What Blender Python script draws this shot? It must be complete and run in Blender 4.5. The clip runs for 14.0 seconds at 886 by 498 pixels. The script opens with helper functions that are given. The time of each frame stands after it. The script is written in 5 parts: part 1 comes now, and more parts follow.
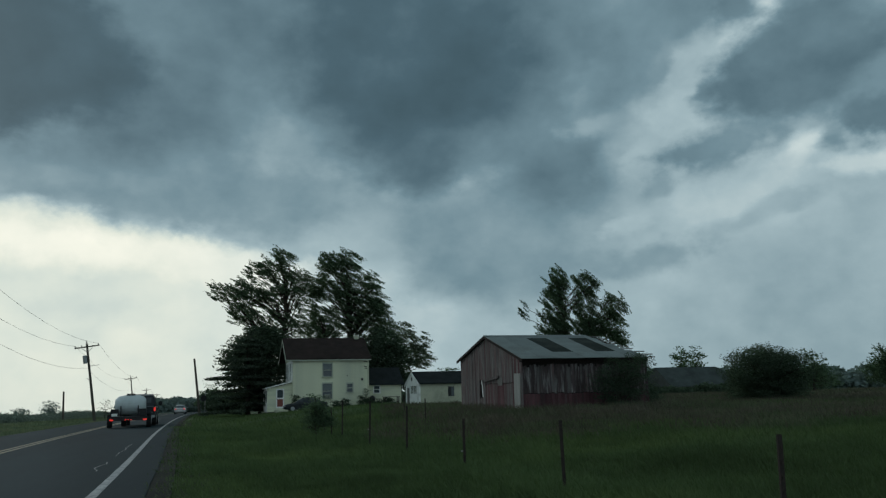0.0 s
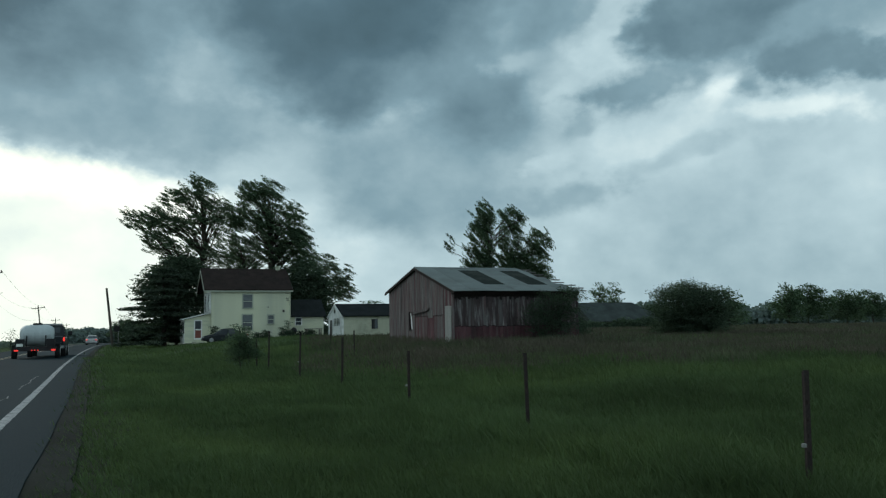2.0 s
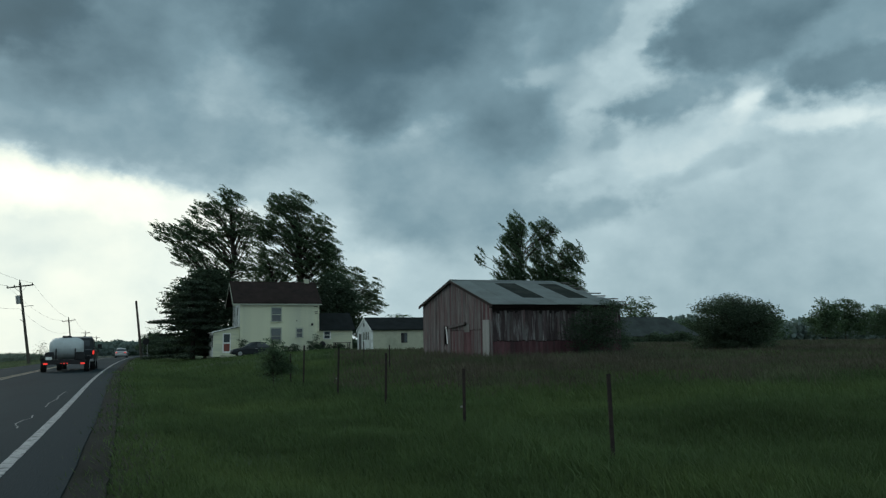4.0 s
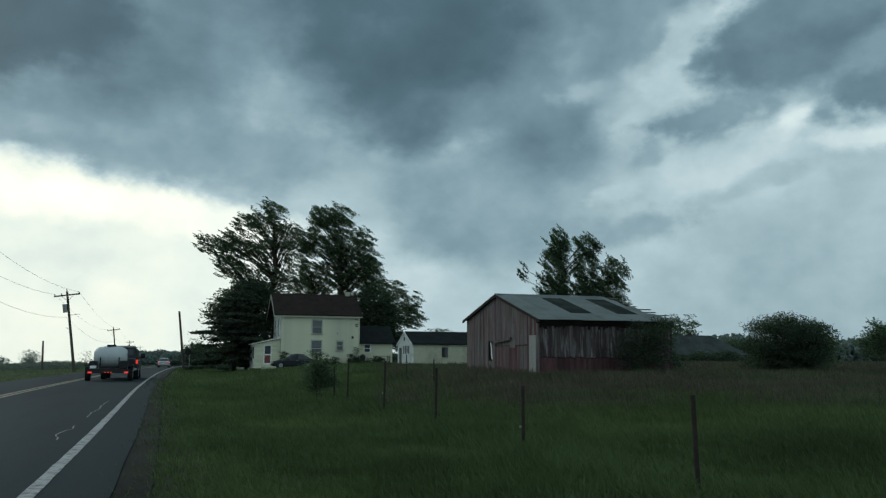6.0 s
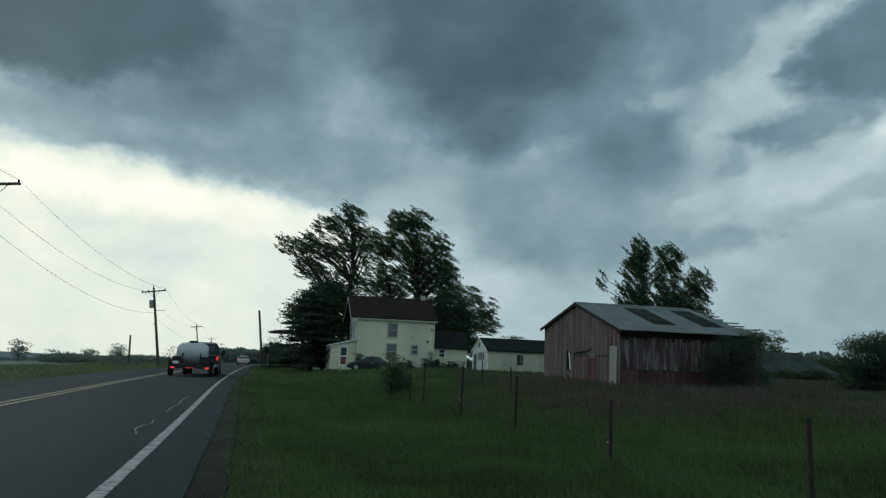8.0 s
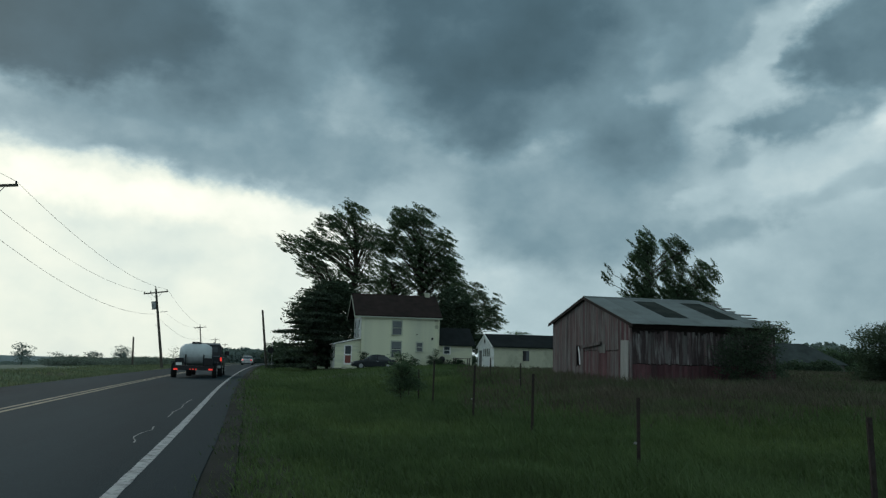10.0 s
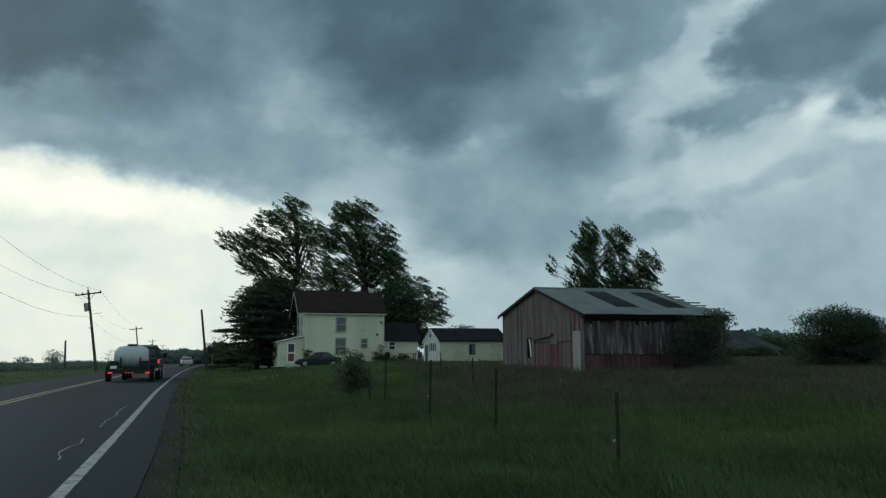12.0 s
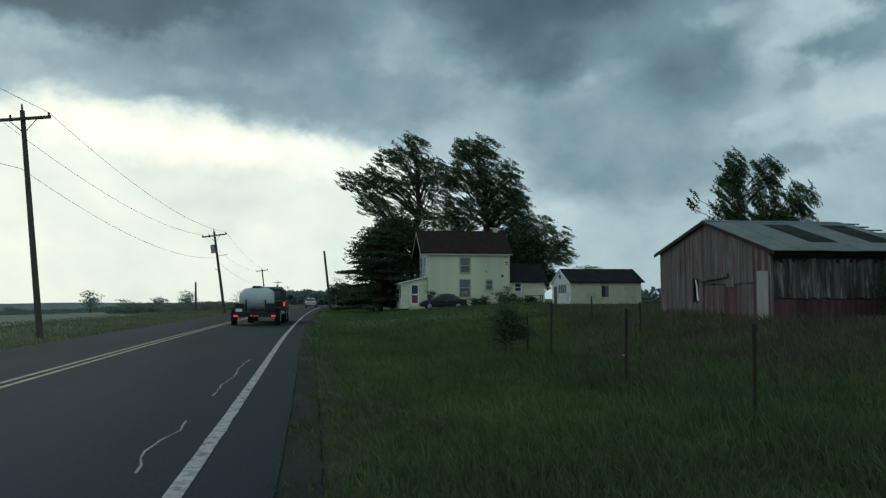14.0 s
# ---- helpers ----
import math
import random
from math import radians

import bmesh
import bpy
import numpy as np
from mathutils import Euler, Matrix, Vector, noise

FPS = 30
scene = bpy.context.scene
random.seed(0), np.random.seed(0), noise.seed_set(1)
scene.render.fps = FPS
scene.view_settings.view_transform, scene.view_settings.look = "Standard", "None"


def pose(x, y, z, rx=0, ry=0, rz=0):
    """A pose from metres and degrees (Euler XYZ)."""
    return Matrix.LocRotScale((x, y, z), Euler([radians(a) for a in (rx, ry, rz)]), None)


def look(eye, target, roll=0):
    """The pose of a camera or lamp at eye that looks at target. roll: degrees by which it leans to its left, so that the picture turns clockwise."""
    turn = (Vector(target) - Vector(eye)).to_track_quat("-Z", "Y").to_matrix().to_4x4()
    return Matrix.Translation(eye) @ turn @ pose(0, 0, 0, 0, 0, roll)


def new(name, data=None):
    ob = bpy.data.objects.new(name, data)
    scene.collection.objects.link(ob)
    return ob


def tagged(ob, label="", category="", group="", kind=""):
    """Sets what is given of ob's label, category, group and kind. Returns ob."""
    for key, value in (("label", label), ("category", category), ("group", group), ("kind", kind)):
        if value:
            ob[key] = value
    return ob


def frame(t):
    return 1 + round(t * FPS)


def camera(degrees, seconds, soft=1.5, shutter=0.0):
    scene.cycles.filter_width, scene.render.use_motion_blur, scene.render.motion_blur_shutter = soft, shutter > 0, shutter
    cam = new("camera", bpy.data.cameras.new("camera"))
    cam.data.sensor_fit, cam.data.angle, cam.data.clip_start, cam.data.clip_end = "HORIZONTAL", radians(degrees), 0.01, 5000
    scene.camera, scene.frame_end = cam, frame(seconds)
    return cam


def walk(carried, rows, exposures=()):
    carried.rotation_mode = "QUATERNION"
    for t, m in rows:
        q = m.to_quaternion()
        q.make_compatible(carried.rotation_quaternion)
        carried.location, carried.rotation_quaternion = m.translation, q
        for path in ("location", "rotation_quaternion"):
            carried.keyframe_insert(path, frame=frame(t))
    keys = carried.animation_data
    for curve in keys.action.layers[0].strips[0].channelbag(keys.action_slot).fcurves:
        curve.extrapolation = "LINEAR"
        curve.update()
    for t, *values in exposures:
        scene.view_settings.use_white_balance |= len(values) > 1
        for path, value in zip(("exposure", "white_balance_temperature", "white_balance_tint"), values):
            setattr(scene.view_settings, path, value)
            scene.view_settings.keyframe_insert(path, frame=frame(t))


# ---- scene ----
# ---- camera ----
cam = camera(57.0, 14.0, soft=1.3)
PATH = [
    (0.0, pose(0.051, 0.000, 1.033, 100.48, 1.57, -17.05)),
    (0.5, pose(0.050, 0.357, 1.049, 100.13, 1.47, -17.31)),
    (1.0, pose(0.059, 0.675, 1.048, 98.96, 0.95, -19.58)),
    (1.5, pose(0.048, 1.067, 1.044, 96.92, 0.76, -22.69)),
    (2.0, pose(0.038, 1.323, 1.008, 95.75, 1.12, -22.67)),
    (4.5, pose(0.006, 2.803, 1.053, 97.16, 0.68, -20.45)),
    (5.0, pose(-0.004, 2.993, 1.048, 97.51, 0.57, -20.02)),
    (5.5, pose(-0.006, 3.131, 1.046, 97.75, 0.37, -19.41)),
    (6.0, pose(-0.008, 3.271, 1.050, 97.81, -0.11, -18.24)),
    (6.5, pose(-0.003, 3.416, 1.043, 97.48, -0.44, -16.79)),
    (7.0, pose(-0.006, 3.517, 1.054, 96.85, -1.10, -15.43)),
    (7.5, pose(-0.002, 3.663, 1.063, 96.91, -1.83, -14.11)),
    (8.0, pose(0.005, 3.756, 1.052, 98.15, -2.23, -13.15)),
    (10.5, pose(0.002, 4.562, 1.083, 97.86, -0.92, -13.17)),
    (11.0, pose(-0.005, 4.680, 1.076, 98.07, -0.41, -14.02)),
    (11.5, pose(-0.007, 4.911, 1.092, 97.88, -0.13, -16.09)),
    (12.0, pose(-0.013, 5.338, 1.100, 97.59, 0.26, -16.81)),
    (12.5, pose(-0.025, 5.765, 1.095, 96.41, 1.55, -18.20)),
    (13.0, pose(-0.041, 6.529, 1.125, 94.81, 2.64, -19.58)),
    (13.5, pose(-0.052, 7.649, 1.157, 94.69, 1.77, -16.49)),
    (14.0, pose(-0.171, 9.391, 1.208, 93.51, 0.12, -8.75)),
]
EXPOSURES = [(0.0, 0.11), (0.5, 0.12), (1.0, 0.19), (1.5, 0.4), (2.0, 0.56), (4.5, 0.43), (5.5, 0.43), (6.0, 0.41), (6.5, 0.24),
             (7.0, 0.17), (7.5, 0.25), (8.0, 0.27), (10.5, 0.33), (11.0, 0.32), (12.5, 0.29), (13.0, 0.39), (13.5, 0.59), (14.0, 0.35)]
walk(cam, PATH, EXPOSURES)

# ---- world and sun ----
SUN_AZ, SUN_EL = -24.0, 24.0


def build_world():
    world = bpy.data.worlds.new("storm_sky")
    scene.world = world
    world.use_nodes = True
    nt = world.node_tree
    nt.nodes.clear()
    N, L = nt.nodes.new, nt.links.new

    def m(op, a, b=None, c=None):
        n = N("ShaderNodeMath")
        n.operation = op
        for i, v in enumerate((a, b, c)):
            if v is None:
                continue
            if isinstance(v, (int, float)):
                n.inputs[i].default_value = v
            else:
                L(v, n.inputs[i])
        return n.outputs[0]

    coord = N("ShaderNodeTexCoord").outputs["Generated"]
    sep = N("ShaderNodeSeparateXYZ")
    L(coord, sep.inputs[0])
    az = m("MULTIPLY", m("ARCTAN2", sep.outputs[0], sep.outputs[1]), 57.2958)
    el = m("MULTIPLY", m("ARCSINE", sep.outputs[2]), 57.2958)
    pos = N("ShaderNodeCombineXYZ")
    L(az, pos.inputs[0]), L(el, pos.inputs[1])

    def fbm(scale, detail, rough, stretch, shift):
        mp = N("ShaderNodeMapping")
        mp.inputs["Scale"].default_value = stretch
        mp.inputs["Location"].default_value = (shift, shift * 0.7, shift)
        L(coord, mp.inputs["Vector"])
        n = N("ShaderNodeTexNoise")
        n.inputs["Scale"].default_value = scale
        n.inputs["Detail"].default_value = detail
        n.inputs["Roughness"].default_value = rough
        L(mp.outputs[0], n.inputs["Vector"])
        return n

    # ragged edges: the place on the sky is pushed about, and each mass frays with noise of its own
    def flat_noise(scale, detail, rough, shift, tall):
        mp = N("ShaderNodeMapping")
        mp.inputs["Location"].default_value = (shift, shift * 0.6, shift * 0.3)
        mp.inputs["Scale"].default_value = (1, tall, 1)
        L(pos.outputs[0], mp.inputs["Vector"])
        n = N("ShaderNodeTexNoise")
        n.inputs["Scale"].default_value, n.inputs["Detail"].default_value, n.inputs["Roughness"].default_value = scale, detail, rough
        L(mp.outputs[0], n.inputs["Vector"])
        return n

    warp = flat_noise(0.16, 8.0, 0.58, 31.0, 1.4)
    sub = N("ShaderNodeVectorMath")
    sub.operation = "SUBTRACT"
    L(warp.outputs["Color"], sub.inputs[0])
    sub.inputs[1].default_value = (0.5, 0.5, 0.5)
    mul = N("ShaderNodeVectorMath")
    mul.operation = "MULTIPLY"
    L(sub.outputs[0], mul.inputs[0])
    mul.inputs[1].default_value = (WARP, WARP * 0.7, 0)
    add = N("ShaderNodeVectorMath")
    add.operation = "ADD"
    L(pos.outputs[0], add.inputs[0]), L(mul.outputs[0], add.inputs[1])
    place = add.outputs[0]
    frays = [m("SUBTRACT", flat_noise(0.24, 9.0, 0.53, 7.0 * k, 1.5).outputs["Fac"], 0.5) for k in (1, 2, 3)]
    fine_frays = [m("SUBTRACT", flat_noise(0.6, 7.0, 0.52, 5.0 * k, 1.3).outputs["Fac"], 0.5) for k in (1, 2)]
    lum = BASE_SKY
    for i, (a, e, ra, re, tilt, v, inner, outer) in enumerate(CLOUDS):
        mp = N("ShaderNodeMapping")
        mp.vector_type = "TEXTURE"
        mp.inputs["Location"].default_value = (a, e, 0)
        mp.inputs["Rotation"].default_value = (0, 0, radians(tilt))
        mp.inputs["Scale"].default_value = (ra, re, 1)
        L(place, mp.inputs["Vector"])
        ln = N("ShaderNodeVectorMath")
        ln.operation = "LENGTH"
        L(mp.outputs[0], ln.inputs[0])
        r = N("ShaderNodeMapRange")
        r.interpolation_type = "SMOOTHSTEP"
        r.inputs[1].default_value, r.inputs[2].default_value = inner, outer
        r.inputs[3].default_value, r.inputs[4].default_value = 1.0, 0.0
        torn = m("MULTIPLY", frays[i % 3] if re > 2.5 else fine_frays[i % 2], min(FRAY / re, 1.4))
        L(m("ADD", ln.outputs["Value"], torn), r.inputs[0])
        mx = N("ShaderNodeMix")
        L(r.outputs[0], mx.inputs[0])
        if isinstance(lum, float):
            mx.inputs[2].default_value = lum
        else:
            L(lum, mx.inputs[2])
        mx.inputs[3].default_value = v
        lum = mx.outputs[0]
    soft = fbm(7.0, 8.0, 0.52, (1, 1, 1.4), 11.0).outputs["Fac"]
    fine = fbm(18.0, 7.0, 0.52, (1, 1, 1.2), 23.0).outputs["Fac"]
    lum = m("ADD", lum, m("MULTIPLY", m("SUBTRACT", soft, 0.5), 0.20))
    lum = m("ADD", lum, m("MULTIPLY", m("SUBTRACT", fine, 0.5), 0.11))
    ramp = N("ShaderNodeValToRGB")
    L(lum, ramp.inputs[0])
    stops = ((0.20, (0.030, 0.058, 0.070)), (0.36, (0.064, 0.116, 0.145)), (0.50, (0.153, 0.242, 0.284)),
             (0.66, (0.342, 0.452, 0.486)), (0.80, (0.60, 0.69, 0.68)), (0.97, (0.87, 0.91, 0.88)))
    els = ramp.color_ramp.elements
    while len(els) < len(stops):
        els.new(0.5)
    for e, (p, c) in zip(els, stops):
        e.position, e.color = p, (*c, 1)
    # the low sun behind the clouds warms the bright gap on its side
    gap = N("ShaderNodeMapRange")
    gap.interpolation_type = "SMOOTHSTEP"
    gap.inputs[1].default_value, gap.inputs[2].default_value = -4.0, 17.0
    gap.inputs[3].default_value, gap.inputs[4].default_value = 1.0, 0.0
    L(az, gap.inputs[0])
    glow = N("ShaderNodeMapRange")
    glow.inputs[1].default_value, glow.inputs[2].default_value = 0.60, 0.85
    L(lum, glow.inputs[0])
    warm = N("ShaderNodeMixRGB")
    warm.blend_type = "MULTIPLY"
    L(m("MULTIPLY", gap.outputs[0], glow.outputs[0]), warm.inputs[0])
    L(ramp.outputs[0], warm.inputs[1])
    warm.inputs[2].default_value = (1.05, 1.0, 0.90, 1)
    sky = N("ShaderNodeTexSky")
    sky.sky_type, sky.sun_disc = "NISHITA", False
    sky.sun_elevation, sky.sun_rotation = radians(SUN_EL), radians(SUN_AZ)
    dim = N("ShaderNodeVectorMath")
    dim.operation = "SCALE"
    L(sky.outputs[0], dim.inputs[0])
    dim.inputs["Scale"].default_value = 0.05
    mix = N("ShaderNodeMixRGB")
    mix.inputs[0].default_value = 0.97
    L(dim.outputs[0], mix.inputs[1]), L(warm.outputs[0], mix.inputs[2])
    bg = N("ShaderNodeBackground")
    L(mix.outputs[0], bg.inputs["Color"])
    bg.inputs["Strength"].default_value = 1.0
    out = N("ShaderNodeOutputWorld")
    L(bg.outputs[0], out.inputs[0])


CLOUDS = []


def cloud(az, el, half_width, half_height, tilt, tone, inner, outer):
    """A cloud mass: azimuth from the road, elevation, half sizes and tilt in degrees, brightness, soft edge from and to."""
    CLOUDS.append((az, el, half_width, half_height, tilt, tone, inner, outer))


# the grey deck overhead and its ragged lower band
cloud(20.0, 30.0, 70.0, 14.0, 0, 0.495, 0.70, 1.12)
cloud(-2.0, 25.0, 13.0, 8.0, 0, 0.440, 0.40, 1.20)
cloud(20.0, 60.0, 90.0, 34.0, 0, 0.45, 0.70, 1.05)
cloud(-2.0, 14.8, 17.0, 3.4, -5, 0.505, 0.50, 1.25)
# the bright gap low over the road, with its glowing rim
cloud(-14.0, 2.0, 31.0, 11.5, -3, 0.81, 0.88, 1.03)
cloud(-9.0, 10.6, 13.0, 1.7, -5, 0.92, 0.20, 1.30)
cloud(3.0, 9.0, 8.0, 1.6, -10, 0.88, 0.20, 1.30)
cloud(-6.0, 6.2, 9.0, 0.8, -4, 0.79, 0.10, 1.40)
cloud(-12.0, 8.3, 4.0, 0.5, -3, 0.80, 0.10, 1.40)
cloud(14.5, 5.0, 9.0, 6.0, -20, 0.69, 0.30, 1.20)
# dark shelf on one side
cloud(-4.0, 19.6, 8.5, 3.6, 0, 0.415, 0.30, 1.30)
cloud(-17.0, 22.4, 15.0, 6.3, -1, 0.31, 0.66, 1.05)
cloud(-11.0, 15.0, 9.0, 0.8, -3, 0.54, 0.20, 1.40)
cloud(6.8, 18.4, 2.6, 1.8, -50, 0.54, 0.00, 1.50)
# the great dark mass, drawn down towards the barn
cloud(20.8, 11.0, 9.4, 5.2, -5, 0.515, 0.50, 1.18)
cloud(24.0, 23.6, 7.5, 7.0, -8, 0.435, 0.40, 1.15)
cloud(15.0, 24.6, 11.2, 9.8, -6, 0.330, 0.45, 1.10)
cloud(15.8, 17.2, 6.4, 3.2, 4, 0.38, 0.35, 1.20)
cloud(25.4, 16.0, 7.0, 3.2, -10, 0.445, 0.35, 1.22)
cloud(12.0, 11.8, 2.4, 2.6, 12, 0.60, 0.00, 1.50)
cloud(28.0, 20.0, 2.6, 2.2, 50, 0.50, 0.20, 1.40)
# the pale slot that climbs between the two dark masses
cloud(35.6, 19.2, 9.0, 3.6, 44, 0.635, 0.50, 1.15)
cloud(37.0, 20.8, 5.4, 1.8, 50, 0.665, 0.10, 1.40)
cloud(40.5, 24.0, 1.6, 1.1, 30, 0.75, 0.10, 1.40)
cloud(29.6, 21.6, 2.2, 1.3, 60, 0.46, 0.20, 1.40)
cloud(33.0, 21.4, 2.0, 0.9, 55, 0.52, 0.30, 1.25)
cloud(34.2, 18.9, 2.2, 1.3, 35, 0.68, 0.40, 1.15)
cloud(36.4, 19.8, 1.5, 0.8, 40, 0.55, 0.30, 1.25)
cloud(28.6, 18.4, 2.6, 0.9, 10, 0.57, 0.20, 1.35)
cloud(38.6, 22.6, 1.5, 1.0, 48, 0.72, 0.40, 1.15)
cloud(31.6, 15.8, 1.8, 1.0, 40, 0.66, 0.35, 1.20)
cloud(38.4, 24.8, 1.8, 1.4, 20, 0.44, 0.30, 1.30)
# dark mass on the other side, with lit edges below it
cloud(48.5, 20.8, 9.0, 4.2, 8, 0.495, 0.50, 1.15)
cloud(42.4, 21.2, 6.8, 3.9, 20, 0.40, 0.60, 1.06)
cloud(37.2, 16.1, 5.6, 1.6, 12, 0.49, 0.40, 1.2)
cloud(49.0, 16.6, 6.0, 2.0, -4, 0.44, 0.50, 1.12)
cloud(39.5, 12.6, 9.0, 2.4, 10, 0.66, 0.30, 1.30)
cloud(41.4, 14.7, 3.0, 1.2, 30, 0.69, 0.00, 1.45)
cloud(42.3, 15.5, 1.2, 0.6, 38, 0.77, 0.00, 1.50)
cloud(44.0, 15.6, 0.9, 0.9, 60, 0.50, 0.10, 1.40)
cloud(47.0, 13.9, 4.4, 1.0, -8, 0.76, 0.20, 1.35)
cloud(35.2, 12.9, 2.2, 1.3, 5, 0.675, 0.20, 1.30)
cloud(32.6, 13.7, 1.4, 0.8, 20, 0.56, 0.30, 1.25)
cloud(38.0, 13.2, 2.6, 1.4, 5, 0.66, 0.20, 1.30)
cloud(40.4, 12.2, 3.0, 0.8, 12, 0.60, 0.30, 1.25)
cloud(30.3, 11.5, 1.9, 0.8, 15, 0.67, 0.35, 1.20)
cloud(38.0, 11.2, 3.4, 0.7, 14, 0.58, 0.10, 1.40)
cloud(41.0, 8.0, 14.0, 2.2, 3, 0.625, 0.30, 1.30)
cloud(46.0, 2.0, 17.0, 6.5, 0, 0.575, 0.40, 1.25)
cloud(31.0, 9.0, 5.6, 1.2, 8, 0.53, 0.30, 1.30)
WARP, FRAY, BASE_SKY = 3.2, 3.8, 0.622
build_world()
sun_data = bpy.data.lights.new("sun", "SUN")
sun_data.energy, sun_data.angle, sun_data.color = 0.5, radians(25), (1.0, 0.99, 0.96)
sun = new("sun", sun_data)
_a, _e = radians(SUN_AZ), radians(SUN_EL)
sun.matrix_world = look((math.sin(_a) * math.cos(_e) * 50, math.cos(_a) * math.cos(_e) * 50, math.sin(_e) * 50), (0, 0, 0))


# ---- materials ----
def material(name, base, rough=0.85, spread=0.25, scale=3.0, fine=40.0, bump=0.3, metal=0.0, stain=None, stain_scale=0.7,
             stretch=(1, 1, 1), stain_amount=0.5, spec=0.3, island=0.0, objvar=0.0, thin=0.0):
    """A surface with colour variation at two scales, stains of another colour and fine relief."""
    mat = bpy.data.materials.new(name)
    mat.use_nodes = True
    nt = mat.node_tree
    N, L = nt.nodes.new, nt.links.new
    b = nt.nodes["Principled BSDF"]
    b.inputs["Roughness"].default_value, b.inputs["Metallic"].default_value = rough, metal
    b.inputs["Specular IOR Level"].default_value = spec
    co = N("ShaderNodeTexCoord")
    mp = N("ShaderNodeMapping")
    mp.inputs["Scale"].default_value = stretch
    L(co.outputs["Object"], mp.inputs["Vector"])

    def noise_tex(s, d):
        n = N("ShaderNodeTexNoise")
        n.inputs["Scale"].default_value, n.inputs["Detail"].default_value, n.inputs["Roughness"].default_value = s, d, 0.6
        L(mp.outputs[0], n.inputs["Vector"])
        return n.outputs["Fac"]

    def shade(f, fac, last):
        r = N("ShaderNodeMapRange")
        r.inputs[1].default_value, r.inputs[2].default_value = 0.3, 0.7
        r.inputs[3].default_value, r.inputs[4].default_value = 1 - f, 1 + f
        L(fac, r.inputs[0])
        s = N("ShaderNodeVectorMath")
        s.operation = "SCALE"
        L(last, s.inputs[0]), L(r.outputs[0], s.inputs["Scale"])
        return s.outputs[0]

    rgb = N("ShaderNodeRGB")
    rgb.outputs[0].default_value = (*base, 1)
    col = rgb.outputs[0]
    if stain:
        r = N("ShaderNodeMapRange")
        r.inputs[1].default_value, r.inputs[2].default_value = 0.62 - 0.3 * stain_amount, 0.78 - 0.3 * stain_amount
        L(noise_tex(stain_scale, 6), r.inputs[0])
        mx = N("ShaderNodeMixRGB")
        L(r.outputs[0], mx.inputs[0]), L(col, mx.inputs[1])
        mx.inputs[2].default_value = (*stain, 1)
        col = mx.outputs[0]
    col = shade(spread, noise_tex(scale, 4), col)
    fac = noise_tex(fine, 5)
    col = shade(spread * 0.6, fac, col)
    if island:
        col = shade(island, N("ShaderNodeNewGeometry").outputs["Random Per Island"], col)
    if objvar:
        col = shade(objvar, N("ShaderNodeObjectInfo").outputs["Random"], col)
    L(col, b.inputs["Base Color"])
    if bump:
        bp = N("ShaderNodeBump")
        bp.inputs["Strength"].default_value, bp.inputs["Distance"].default_value = bump, 0.02
        L(fac, bp.inputs["Height"]), L(bp.outputs[0], b.inputs["Normal"])
    if thin:
        # leaves and blades let part of the light through
        tr = N("ShaderNodeBsdfTranslucent")
        tint = N("ShaderNodeVectorMath")
        tint.operation = "MULTIPLY"
        tint.inputs[1].default_value = (1.6, 1.7, 1.2)
        L(col, tint.inputs[0]), L(tint.outputs[0], tr.inputs["Color"])
        ms = N("ShaderNodeMixShader")
        ms.inputs[0].default_value = thin
        L(b.outputs[0], ms.inputs[1]), L(tr.outputs[0], ms.inputs[2])
        L(ms.outputs[0], nt.nodes["Material Output"].inputs["Surface"])
    return mat


def glass_material(name, base, rough=0.08):
    mat = bpy.data.materials.new(name)
    mat.use_nodes = True
    b = mat.node_tree.nodes["Principled BSDF"]
    b.inputs["Base Color"].default_value = (*base, 1)
    b.inputs["Roughness"].default_value, b.inputs["Specular IOR Level"].default_value = rough, 0.6
    return mat


def lamp_material(name, base, strength):
    mat = bpy.data.materials.new(name)
    mat.use_nodes = True
    b = mat.node_tree.nodes["Principled BSDF"]
    b.inputs["Base Color"].default_value = (*base, 1)
    b.inputs["Emission Color"].default_value, b.inputs["Emission Strength"].default_value = (*base, 1), strength
    return mat


